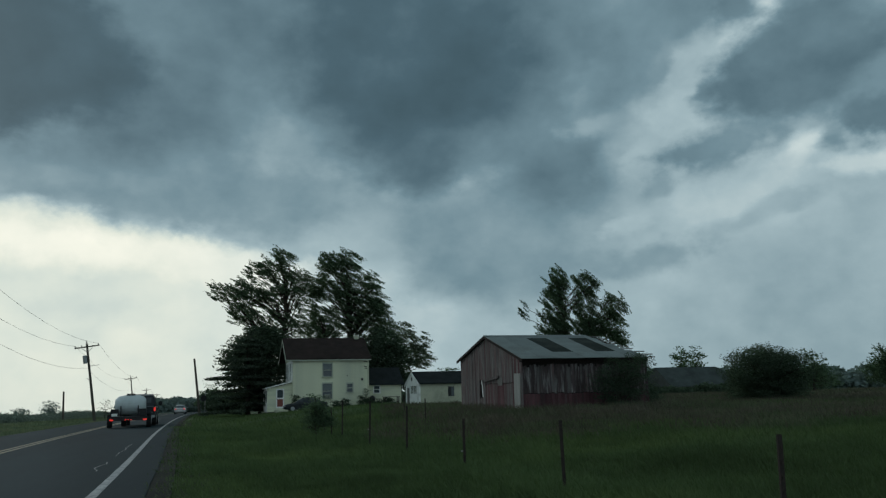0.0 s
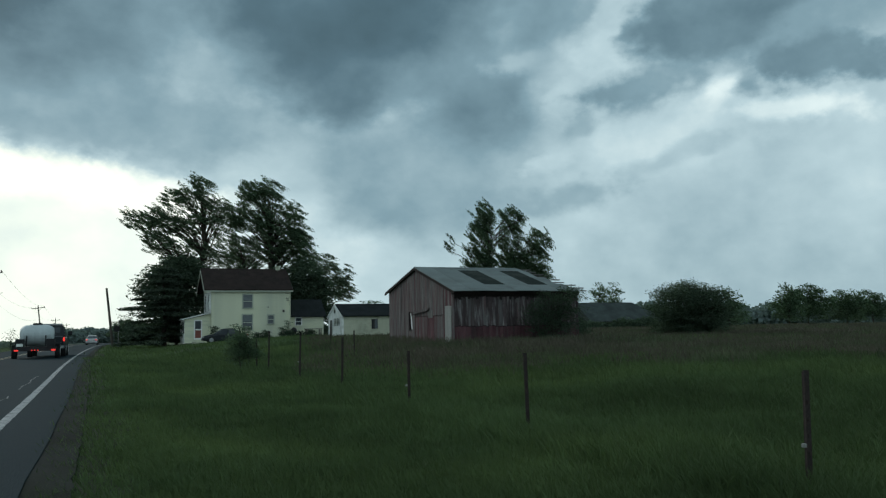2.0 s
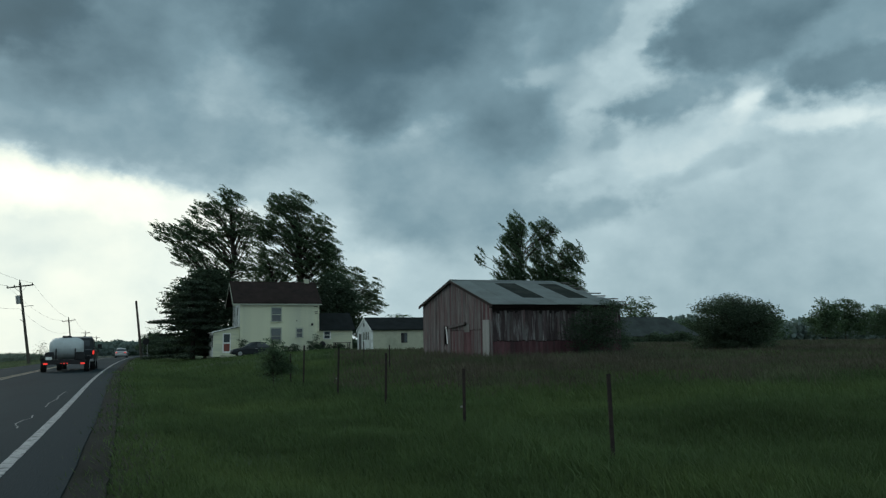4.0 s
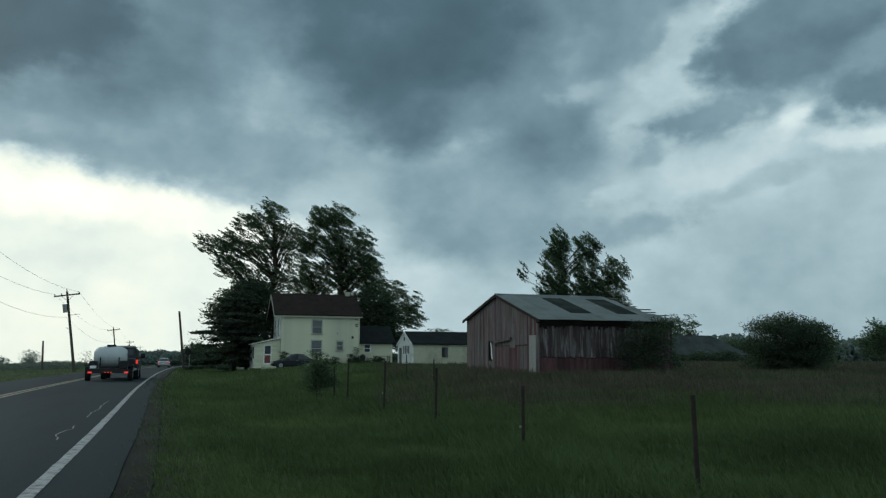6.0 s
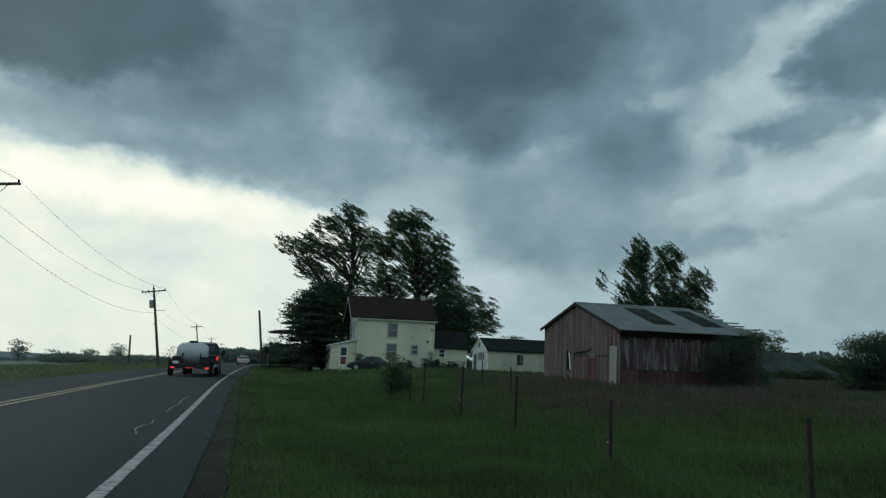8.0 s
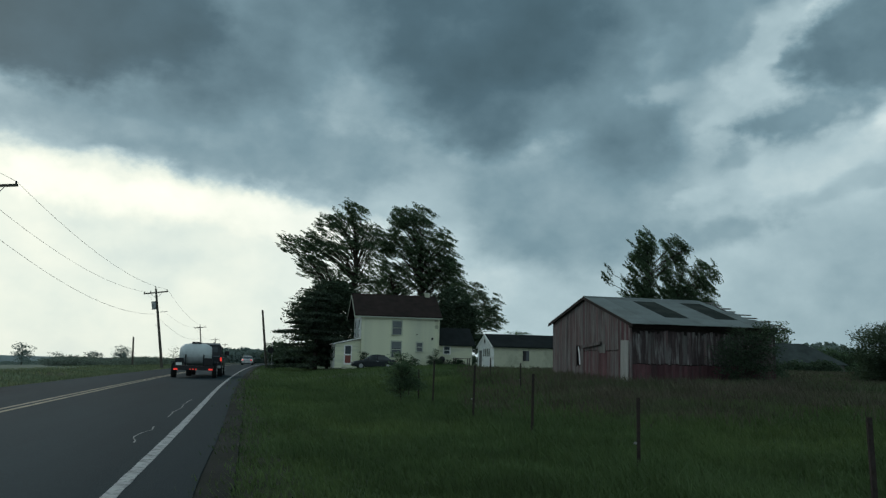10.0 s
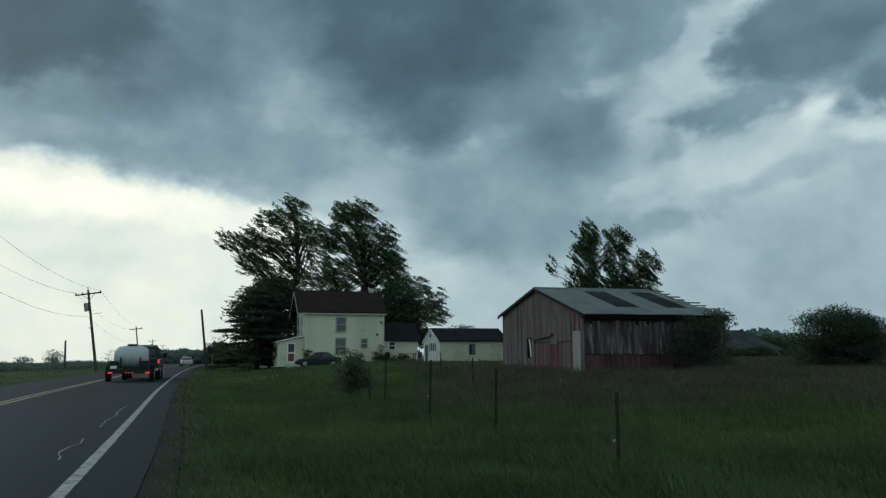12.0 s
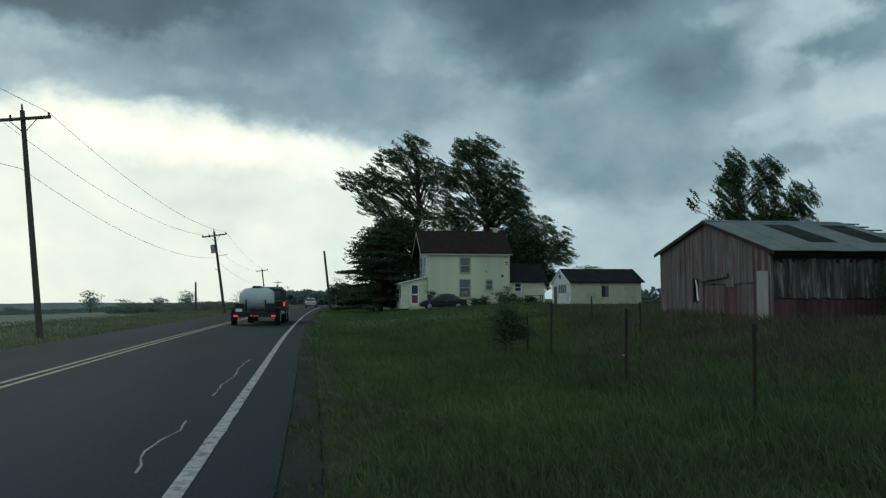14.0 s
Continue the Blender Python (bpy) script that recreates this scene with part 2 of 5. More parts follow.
M = dict(
    ground=material("meadow_soil", (0.052, 0.084, 0.038), 0.95, 0.45, 0.25, 6.0, 0.6, stain=(0.055, 0.05, 0.03), stain_scale=0.09, spec=0.1),
    grass=material("grass_blade", (0.066, 0.100, 0.045), 0.8, 0.3, 0.3, 3.0, 0.0, stain=(0.083, 0.118, 0.048), stain_scale=0.14, stain_amount=0.5, spec=0.1, island=0.10, thin=0.2),
    # wet grass across the road, its colour raised to hold the haze too
    pale_grass=material("hazed_wet_grass", (0.118, 0.150, 0.100), 0.85, 0.3, 0.3, 3.0, 0.0, stain=(0.13, 0.14, 0.09), stain_scale=0.3, spec=0.1, island=0.12, thin=0.3),
    weeds=material("dead_weed", (0.086, 0.077, 0.063), 0.9, 0.35, 0.4, 4.0, 0.0, stain=(0.075, 0.095, 0.055), stain_scale=0.35, stain_amount=0.5, spec=0.1, island=0.18, thin=0.2),
    verge=material("verge_soil", (0.034, 0.038, 0.025), 0.95, 0.35, 1.2, 20.0, 0.6, stain=(0.045, 0.055, 0.03), stain_scale=1.3, spec=0.05),
    # pale crop green, lightened further so the colour includes the mist
    crop=material("hazed_young_crop", (0.150, 0.180, 0.140), 0.95, 0.15, 0.05, 0.6, 0.0, stain=(0.125, 0.148, 0.112), stain_scale=0.02, stretch=(1, 0.3, 1), spec=0.05),
    asphalt=material("asphalt", (0.0150, 0.0290, 0.0345), 0.85, 0.22, 0.35, 60.0, 0.4, stain=(0.0225, 0.0385, 0.0445), stain_scale=0.25, stretch=(1, 0.12, 1), spec=0.05),
    shoulder=material("worn_shoulder", (0.026, 0.028, 0.025), 0.95, 0.3, 0.8, 45.0, 0.6, stain=(0.020, 0.024, 0.017), stain_scale=0.9, spec=0.05),
    white_line=material("white_road_paint", (0.31, 0.32, 0.32), 0.75, 0.15, 2.0, 25.0, 0.3, stain=(0.11, 0.115, 0.12), stain_scale=9.0, stain_amount=0.5),
    yellow_line=material("yellow_road_paint", (0.25, 0.22, 0.14), 0.7, 0.2, 2.0, 25.0, 0.3, stain=(0.12, 0.11, 0.09), stain_scale=5.0, stain_amount=0.35),
    siding=material("cream_siding", (0.66, 0.66, 0.50), 0.7, 0.06, 0.6, 9.0, 0.15, stain=(0.56, 0.57, 0.45), stain_scale=0.5, stretch=(1, 1, 5)),
    white_paint=material("white_paint", (0.78, 0.78, 0.76), 0.6, 0.07, 1.5, 20.0, 0.1, stain=(0.55, 0.54, 0.5), stain_scale=1.3, stain_amount=0.3),
    trim_grey=material("grey_trim_paint", (0.40, 0.42, 0.35), 0.7, 0.08, 1.5, 20.0, 0.1),
    brown_roof=material("brown_shingle", (0.028, 0.0185, 0.0165), 0.9, 0.25, 1.2, 14.0, 0.5, stain=(0.024, 0.017, 0.015), stain_scale=0.8, spec=0.15),
    dark_roof=material("black_shingle", (0.018, 0.021, 0.022), 0.95, 0.25, 1.0, 14.0, 0.5, spec=0.08),
    shed_roof=material("slate_grey_felt", (0.052, 0.062, 0.060), 0.9, 0.2, 0.8, 10.0, 0.3, stain=(0.04, 0.048, 0.046), stain_scale=0.5, spec=0.1),
    block=material("pale_block", (0.48, 0.48, 0.37), 0.85, 0.12, 1.2, 12.0, 0.3, stain=(0.28, 0.28, 0.22), stain_scale=0.6),
    barn_red=material("weathered_red_board", (0.116, 0.078, 0.078), 0.9, 0.28, 1.6, 16.0, 0.5, stain=(0.140, 0.130, 0.128), stain_scale=2.6, stretch=(4.0, 4.0, 0.35), stain_amount=0.65, spec=0.1, objvar=0.07),
    barn_mix=material("silvered_board_with_red_flecks", (0.138, 0.128, 0.126), 0.9, 0.30, 1.8, 16.0, 0.5, stain=(0.100, 0.072, 0.072), stain_scale=3.0, stretch=(4.5, 4.5, 0.4), stain_amount=0.55, spec=0.1, objvar=0.10),
    barn_old_red=material("faded_red_paint_board", (0.094, 0.047, 0.052), 0.9, 0.3, 1.5, 16.0, 0.5, stain=(0.085, 0.060, 0.062), stain_scale=2.4, stretch=(3.5, 3.5, 0.5), stain_amount=0.4, spec=0.1, objvar=0.15),
    # weathered side boards, darker than the gable's to carry the wall's shade
    barn_side=material("weathered_board_side_shade", (0.080, 0.060, 0.062), 0.9, 0.32, 1.8, 16.0, 0.5, stain=(0.215, 0.205, 0.20), stain_scale=1.9, stretch=(5.5, 5.5, 0.55), stain_amount=0.36, spec=0.1, objvar=0.16),
    barn_grey=material("bare_grey_board", (0.165, 0.16, 0.15), 0.9, 0.25, 1.5, 20.0, 0.5, stretch=(3, 3, 0.4), spec=0.15, objvar=0.15),
    # one dark board colour; on the lining it stands for the unlit inside
    barn_dark=material("dark_barn_board", (0.035, 0.028, 0.026), 0.95, 0.2, 2.0, 20.0, 0.3, spec=0.1),
    pale_board=material("pale_bare_board", (0.27, 0.27, 0.255), 0.9, 0.2, 1.5, 20.0, 0.5, stretch=(3, 3, 0.4), spec=0.1),
    tin=material("dull_tin_roof", (0.150, 0.172, 0.168), 0.7, 0.12, 0.7, 12.0, 0.2, stain=(0.12, 0.135, 0.13), stain_scale=0.9, metal=0.15, objvar=0.08),
    tin_dark=material("stained_tin_roof", (0.022, 0.028, 0.025), 0.95, 0.2, 1.0, 12.0, 0.3, stain=(0.034, 0.040, 0.036), stain_scale=1.0, spec=0.06),
    window=glass_material("window_glass", (0.055, 0.065, 0.075)),
    curtain=material("net_curtain", (0.15, 0.168, 0.178), 0.9, 0.1, 3.0, 20.0, 0.0),
    door_red=material("red_storm_door", (0.20, 0.06, 0.05), 0.6, 0.1, 2.0, 15.0, 0.1),
    bark=material("bark", (0.050, 0.042, 0.034), 0.95, 0.3, 2.0, 15.0, 0.8, stretch=(2, 2, 0.5), spec=0.1),
    leaf=material("tree_leaf", (0.066, 0.098, 0.064), 0.75, 0.2, 0.35, 3.0, 0.0, spec=0.15, island=0.35, thin=0.45),
    leaf_pale=material("silvery_leaf", (0.085, 0.112, 0.085), 0.75, 0.2, 0.35, 3.0, 0.0, spec=0.2, island=0.5, thin=0.45),
    needle=material("pine_needle", (0.052, 0.070, 0.054), 0.8, 0.25, 0.6, 4.0, 0.0, spec=0.1, island=0.4, thin=0.3),
    bush=material("bush_leaf", (0.052, 0.073, 0.052), 0.8, 0.25, 0.6, 4.0, 0.0, spec=0.12, island=0.25, thin=0.35),
    # hedge green lightened towards grey, with the distant haze in the colour
    hedge=material("hazed_hedge_leaf", (0.150, 0.180, 0.160), 0.9, 0.15, 0.2, 1.5, 0.0, spec=0.05, island=0.12, thin=0.2),
    crack=material("pale_crack_filler", (0.155, 0.17, 0.17), 0.7, 0.2, 3.0, 30.0, 0.2),
    # distant leaf, paled and blued: the haze is put into its colour
    haze_leaf=material("hazed_far_leaf", (0.15, 0.19, 0.185), 0.9, 0.12, 0.05, 0.6, 0.0, spec=0.05, island=0.08, thin=0.2),
    # hill colour with aerial haze mixed in as pale grey-blue
    hill=material("hazed_far_hill", (0.31, 0.36, 0.37), 1.0, 0.15, 0.004, 0.03, 0.0, spec=0.0),
    pole=material("weathered_pole", (0.085, 0.075, 0.062), 0.9, 0.25, 2.0, 25.0, 0.4, stretch=(2, 2, 0.3)),
    wire=material("cable", (0.16, 0.165, 0.17), 0.6, 0.05, 3.0, 10.0, 0.0),
    steel=material("galvanised_steel", (0.30, 0.31, 0.31), 0.5, 0.12, 4.0, 30.0, 0.1, metal=0.7),
    rust=material("rusty_post", (0.032, 0.024, 0.022), 0.9, 0.3, 5.0, 40.0, 0.4, stain=(0.045, 0.032, 0.027), stain_scale=6.0),
    black=material("black_plastic", (0.018, 0.018, 0.02), 0.6, 0.1, 4.0, 30.0, 0.0),
    car_dark=material("dark_car_paint", (0.014, 0.018, 0.022), 0.35, 0.08, 1.0, 10.0, 0.0, spec=0.25),
    car_silver=material("silver_car_paint", (0.42, 0.43, 0.44), 0.3, 0.05, 1.0, 10.0, 0.0, metal=0.5, spec=0.5),
    tank=material("white_plastic_tank", (0.46, 0.50, 0.51), 0.5, 0.06, 1.0, 10.0, 0.05),
    tyre=material("tyre_rubber", (0.02, 0.02, 0.021), 0.9, 0.1, 3.0, 30.0, 0.1),
    rim=material("alloy_rim", (0.32, 0.33, 0.34), 0.4, 0.05, 3.0, 20.0, 0.0, metal=0.7),
    tail=lamp_material("tail_light", (1.0, 0.05, 0.035), 0.5),
    dim_red=material("red_lens", (0.35, 0.02, 0.02), 0.3, 0.05, 3.0, 20.0, 0.0, spec=0.5),
)


# ---- small tools ----
def thing(name, label, category, group="", loc=(0, 0, 0), rz=0.0):
    ob = new(name)
    ob.empty_display_size = 0.2
    ob.matrix_basis = pose(*loc, 0, 0, rz)
    return tagged(ob, label, category, group)


def part(name, bm, mat, parent=None, label=""):
    me = bpy.data.meshes.new(name)
    bm.to_mesh(me)
    bm.free()
    me.materials.append(M[mat] if isinstance(mat, str) else mat)
    ob = new(name, me)
    ob.parent = parent
    return tagged(ob, label) if label else ob


def raw(name, verts, faces, mat, parent=None, label=""):
    me = bpy.data.meshes.new(name)
    me.from_pydata(verts, [], faces)
    me.update()
    me.materials.append(M[mat])
    ob = new(name, me)
    ob.parent = parent
    return tagged(ob, label) if label else ob


def box(bm, x0, x1, y0, y1, z0, z1, bevel=0.0, m=None):
    r = bmesh.ops.create_cube(bm, size=1)
    vs = r["verts"]
    for v in vs:
        v.co = Vector(((x0 + x1) / 2 + v.co.x * (x1 - x0), (y0 + y1) / 2 + v.co.y * (y1 - y0), (z0 + z1) / 2 + v.co.z * (z1 - z0)))
    if m is not None:
        for v in vs:
            v.co = m @ v.co
    if bevel:
        es = list({e for v in vs for e in v.link_edges})
        bmesh.ops.bevel(bm, geom=es, offset=bevel, segments=1, affect="EDGES")
    return bm


def boxed(*a, bevel=0.0, m=None):
    return box(bmesh.new(), *a, bevel=bevel, m=m)


def tube(bm, a, b, r0, r1, sides=8, caps=True):
    a, b = Vector(a), Vector(b)
    d = b - a
    r = bmesh.ops.create_cone(bm, cap_ends=caps, segments=sides, radius1=r0, radius2=r1, depth=d.length)
    mt = Matrix.Translation((a + b) / 2) @ d.to_track_quat("Z", "Y").to_matrix().to_4x4()
    for v in r["verts"]:
        v.co = mt @ v.co
    return bm


def prism(bm, outline, axis, lo, hi):
    """A flat outline drawn out along an axis: 'x' takes (y, z) pairs, 'y' takes (x, z) pairs, 'z' takes (x, y) pairs."""
    def put(p, s):
        return {"x": (s, p[0], p[1]), "y": (p[0], s, p[1]), "z": (p[0], p[1], s)}[axis]
    a = [bm.verts.new(put(p, lo)) for p in outline]
    b = [bm.verts.new(put(p, hi)) for p in outline]
    n = len(a)
    bm.faces.new(a)
    bm.faces.new(b[::-1])
    for i in range(n):
        bm.faces.new((a[i], b[i], b[(i + 1) % n], a[(i + 1) % n]))
    bmesh.ops.recalc_face_normals(bm, faces=bm.faces)
    return bm


def smooth(a, b, x):
    t = min(max((x - a) / (b - a), 0.0), 1.0)
    return t * t * (3 - 2 * t)


# ---- ground and road ----
EDGE, LANE = -1.03, 3.5


def bend(y):
    """How far the road swings to the right ahead."""
    s = max(y - 45.0, 0.0)
    swing = 4.2 * (s / 150.0) ** 2 if s < 250 else 4.2 * (250 / 150) ** 2 + (s - 250) * 0.0933
    return swing - 0.2 * smooth(11.0, 40.0, y)


def road_z(y):
    """The land falls away gently in the distance."""
    return -0.004 * max(y - 130.0, 0.0) if y < 2500 else -0.004 * 2370


def ground_z(x, y):
    drop = road_z(math.hypot(x, y) if x < 0 else y) * (1.0 if x < 30 else max(0.0, 1 - (x - 30) / 60))
    drop -= 0.011 * max(math.hypot(x, y) - 80.0, 0.0) * smooth(12, 40, -x)
    return drop + near_z(x, y)


def near_z(x, y):
    x = x - bend(y)
    far = smooth(15, 60, y)
    bumps = 0.05 * noise.noise((x * 0.3, y * 0.3, 0.0)) + 0.10 * noise.noise((x * 0.06, y * 0.06, 5.0))
    if x > -0.3:
        z = -0.05 - 0.22 * smooth(-0.3, 2.2, x) + 0.40 * smooth(5, 14, x) + 0.5 * far * smooth(1.5, 8, x)
        z += 0.003 * min(max(x - 14, 0), 50)
        z -= 0.32 * smooth(58, 78, y) * (1 - smooth(12, 19, x)) * smooth(2, 5, x)
        return z + bumps * smooth(0.2, 3, x)
    if x > -7.6:
        return -0.09
    s = -7.6 - x
    return -0.06 - 0.35 * smooth(0, 2.5, s) + 0.25 * smooth(3, 6, s) - 0.35 * smooth(6, 60, s) + bumps * smooth(0.5, 4, s)


def lines(lo, hi, step, grow, limit):
    out = list(np.arange(lo, hi + 1e-6, step))
    s, v = step, hi
    while v < limit:
        s *= grow
        v += s
        out.append(v)
    return out


def build_ground():
    xs = [-v for v in reversed(lines(7.6, 26.0, 0.8, 1.3, 3200))] + list(np.arange(-7.0, -0.5, 1.6)) + lines(-0.3, 40.0, 0.55, 1.22, 3200)
    ys = [-v for v in reversed(lines(5.0, 12.0, 1.5, 1.5, 3200))] + lines(-4.0, 60.0, 0.7, 1.12, 3600)
    verts = [(x + bend(y), y, ground_z(x + bend(y), y)) for y in ys for x in xs]
    n = len(xs)
    faces = [(j * n + i, j * n + i + 1, (j + 1) * n + i + 1, (j + 1) * n + i) for j in range(len(ys) - 1) for i in range(n - 1)]
    ob = raw("ground", verts, faces, "ground")
    for p in ob.data.polygons:
        p.use_smooth = True
    tagged(ob, "rough green meadow rising gently beside the road", "ground", kind="structure")


def strip(name, x0, x1, y0, y1, z, mat, label, category, wobble=0.0, thick=0.05, step=1.5):
    ys = list(np.arange(y0, min(y1, 90) + 1e-6, step)) + ([v for v in np.linspace(90, y1, 60)[1:]] if y1 > 90 else [])
    verts, faces = [], []
    for y in ys:
        w0, w1 = wobble * noise.noise((y * 2.3, 1.0, 0.0)), wobble * noise.noise((y * 2.3, 9.0, 0.0))
        a, b = x0 + bend(y) + w0, x1 + bend(y) + w1
        h = z + road_z(y)
        verts += [(a, y, h), (b, y, h), (b, y, h - thick), (a, y, h - thick)]
    for i in range(len(ys) - 1):
        k = 4 * i
        for j in range(4):
            faces.append((k + j, k + 4 + j, k + 4 + (j + 1) % 4, k + (j + 1) % 4))
    return tagged(raw(name, verts, [f[::-1] for f in faces], mat), label, category, kind="structure")


build_ground()
strip("road", -7.5, -0.42, -40, 640, 0.0, "asphalt", "dark grey worn asphalt country road", "road", 0.05, 0.12)
strip("road_shoulder", -0.60, -0.12, -40, 300, -0.010, "shoulder", "narrow worn gravel edge beside the asphalt", "road shoulder", 0.05, 0.08, 0.3)
strip("edge_line", EDGE - 0.06, EDGE + 0.06, -40, 600, 0.006, "white_line", "worn white edge line on the asphalt", "road marking", 0.014, 0.005, 0.4)
for dx in (-0.115, 0.115):
    strip("centre_line", EDGE - LANE + dx - 0.047, EDGE - LANE + dx + 0.047, -40, 600, 0.006, "yellow_line",
          "double yellow centre line on the asphalt", "road marking", 0.012, 0.005)


def road_crack(points, w):
    """A thin pale filled crack that wanders along the asphalt."""
    rnd = random.Random(int(points[0][1] * 10))
    line = []
    for (xa, ya), (xb, yb) in zip(points, points[1:]):
        n = max(2, int((yb - ya) / 0.22))
        for i in range(n):
            line.append((xa + (xb - xa) * i / n + rnd.uniform(-0.018, 0.018), ya + (yb - ya) * i / n))
    line.append(points[-1])
    verts, faces = [], []
    for i, (x, y) in enumerate(line):
        h = w * rnd.uniform(0.35, 1.0)
        verts += [(x - h, y, 0.005), (x + h, y, 0.005)]
        if i:
            faces.append((2 * i - 2, 2 * i - 1, 2 * i + 1, 2 * i))
    tagged(raw("road_crack", verts, faces, "crack"), "pale filled crack wandering along the dark asphalt", "road crack", kind="structure")


road_crack([(-1.40, 15.4), (-1.53, 16.25), (-1.47, 16.8), (-1.42, 17.3), (-1.45, 17.9)], 0.016)
road_crack([(-1.44, 20.0), (-1.49, 21.2), (-1.44, 22.6), (-1.52, 24.2), (-1.50, 26.3)], 0.016)


def sheet_on_ground(name, xs, ys, lift, mat, label, category):
    """A patch of other ground laid along the land."""
    verts = [(x + bend(y), y, ground_z(x + bend(y), y) + lift) for y in ys for x in xs]
    n = len(xs)
    faces = [(j * n + i, j * n + i + 1, (j + 1) * n + i + 1, (j + 1) * n + i) for j in range(len(ys) - 1) for i in range(n - 1)]
    return tagged(raw(name, verts, faces, mat), label, category, kind="structure")


sheet_on_ground("verge", [-0.25, -0.1, 0.05, 0.25, 0.4, 0.5], list(np.arange(-4, 70, 0.7)), 0.014, "verge", "bare brown strip of soil beside the asphalt", "verge")
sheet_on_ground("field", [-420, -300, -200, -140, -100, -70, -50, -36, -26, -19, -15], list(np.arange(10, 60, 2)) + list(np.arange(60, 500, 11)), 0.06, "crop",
                "pale crop field across the road, mist put into its colour", "field")


# ---- buildings ----
def gable_roof(parent, mat, x0, x1, y0, y1, z_eave, z_ridge, along, over=0.3, thick=0.12, name="roof"):
    """Two sloping slabs. along: the ridge's axis."""
    out = []
    if along == "x":
        ym = (y0 + y1) / 2
        for s, ye in ((-1, y0), (1, y1)):
            rise = (z_ridge - z_eave) / (ym - y0)
            yo, zo = ye + s * over, z_eave - rise * over
            bm = prism(bmesh.new(), [(ym, z_ridge), (yo, zo), (yo, zo + thick), (ym, z_ridge + thick)], "x", x0 - over, x1 + over)
            out.append(part(name, bm, mat, parent))
    else:
        xm = (x0 + x1) / 2
        for s, xe in ((-1, x0), (1, x1)):
            rise = (z_ridge - z_eave) / (xm - x0)
            xo, zo = xe + s * over, z_eave - rise * over
            bm = prism(bmesh.new(), [(xm, z_ridge), (xo, zo), (xo, zo + thick), (xm, z_ridge + thick)], "y", y0 - over, y1 + over)
            out.append(part(name, bm, mat, parent))
    return out


def shell(x0, x1, y0, y1, z0, z1, z_ridge, along, wall=0.2):
    """Walls of a gabled house as an outline with thickness."""
    bm = bmesh.new()
    if along == "x":
        for ya, yb in ((y0, y0 + wall), (y1 - wall, y1)):
            box(bm, x0 + wall, x1 - wall, ya, yb, z0, z1)
        ym = (y0 + y1) / 2
        for xa in (x0, x1 - wall):
            prism(bm, [(y0, z0), (y1, z0), (y1, z1), (ym, z_ridge), (y0, z1)], "x", xa, xa + wall)
    else:
        for xa, xb in ((x0, x0 + wall), (x1 - wall, x1)):
            box(bm, xa, xb, y0 + wall, y1 - wall, z0, z1)
        xm = (x0 + x1) / 2
        for ya in (y0, y1 - wall):
            prism(bm, [(x0, z0), (x1, z0), (x1, z1), (xm, z_ridge), (x0, z1)], "y", ya, ya + wall)
    return bm


def window_unit(parent, cx, z0, z1, w, face, y=0.0, axis="y", name="window", curtain=True, trim="white_paint"):
    """A sash window: trim, sill, two sashes with glass and a curtain. face: the wall's plane; it looks towards -y or -x."""
    def put(a0, a1, d0, d1, b0, b1):
        return boxed(a0, a1, d0, d1, b0, b1) if axis == "y" else boxed(d0, d1, a0, a1, b0, b1)
    t = 0.11
    fr = bmesh.new()

    def fbox(a0, a1, d0, d1, b0, b1):
        if axis == "y":
            box(fr, a0, a1, d0, d1, b0, b1)
        else:
            box(fr, d0, d1, a0, a1, b0, b1)
    a0, a1 = cx - w / 2, cx + w / 2
    fbox(a0 - t, a0, face - 0.06, face + 0.02, z0, z1)
    fbox(a1, a1 + t, face - 0.06, face + 0.02, z0, z1)
    fbox(a0 - t, a1 + t, face - 0.08, face + 0.02, z1, z1 + 0.14)
    unit = part(name, fr, trim, parent, "sash window with painted trim")
    part("sill", put(a0 - t - 0.04, a1 + t + 0.04, face - 0.12, face + 0.02, z0 - 0.08, z0), trim, unit)
    zm = (z0 + z1) / 2
    part("sash_rail", put(a0, a1, face - 0.045, face - 0.005, zm - 0.035, zm + 0.035), trim, unit)
    for b0, b1, d in ((z0, zm - 0.035, -0.012), (zm + 0.035, z1, -0.03)):
        part("pane", put(a0, a1, face + d, face + d + 0.01, b0, b1), "window", unit)
    if curtain:
        part("blind", put(a0 + 0.03, a1 - 0.03, face - 0.038, face - 0.032, z1 - (z1 - z0) * 0.42, z1 - 0.02), "curtain", unit)
    return unit


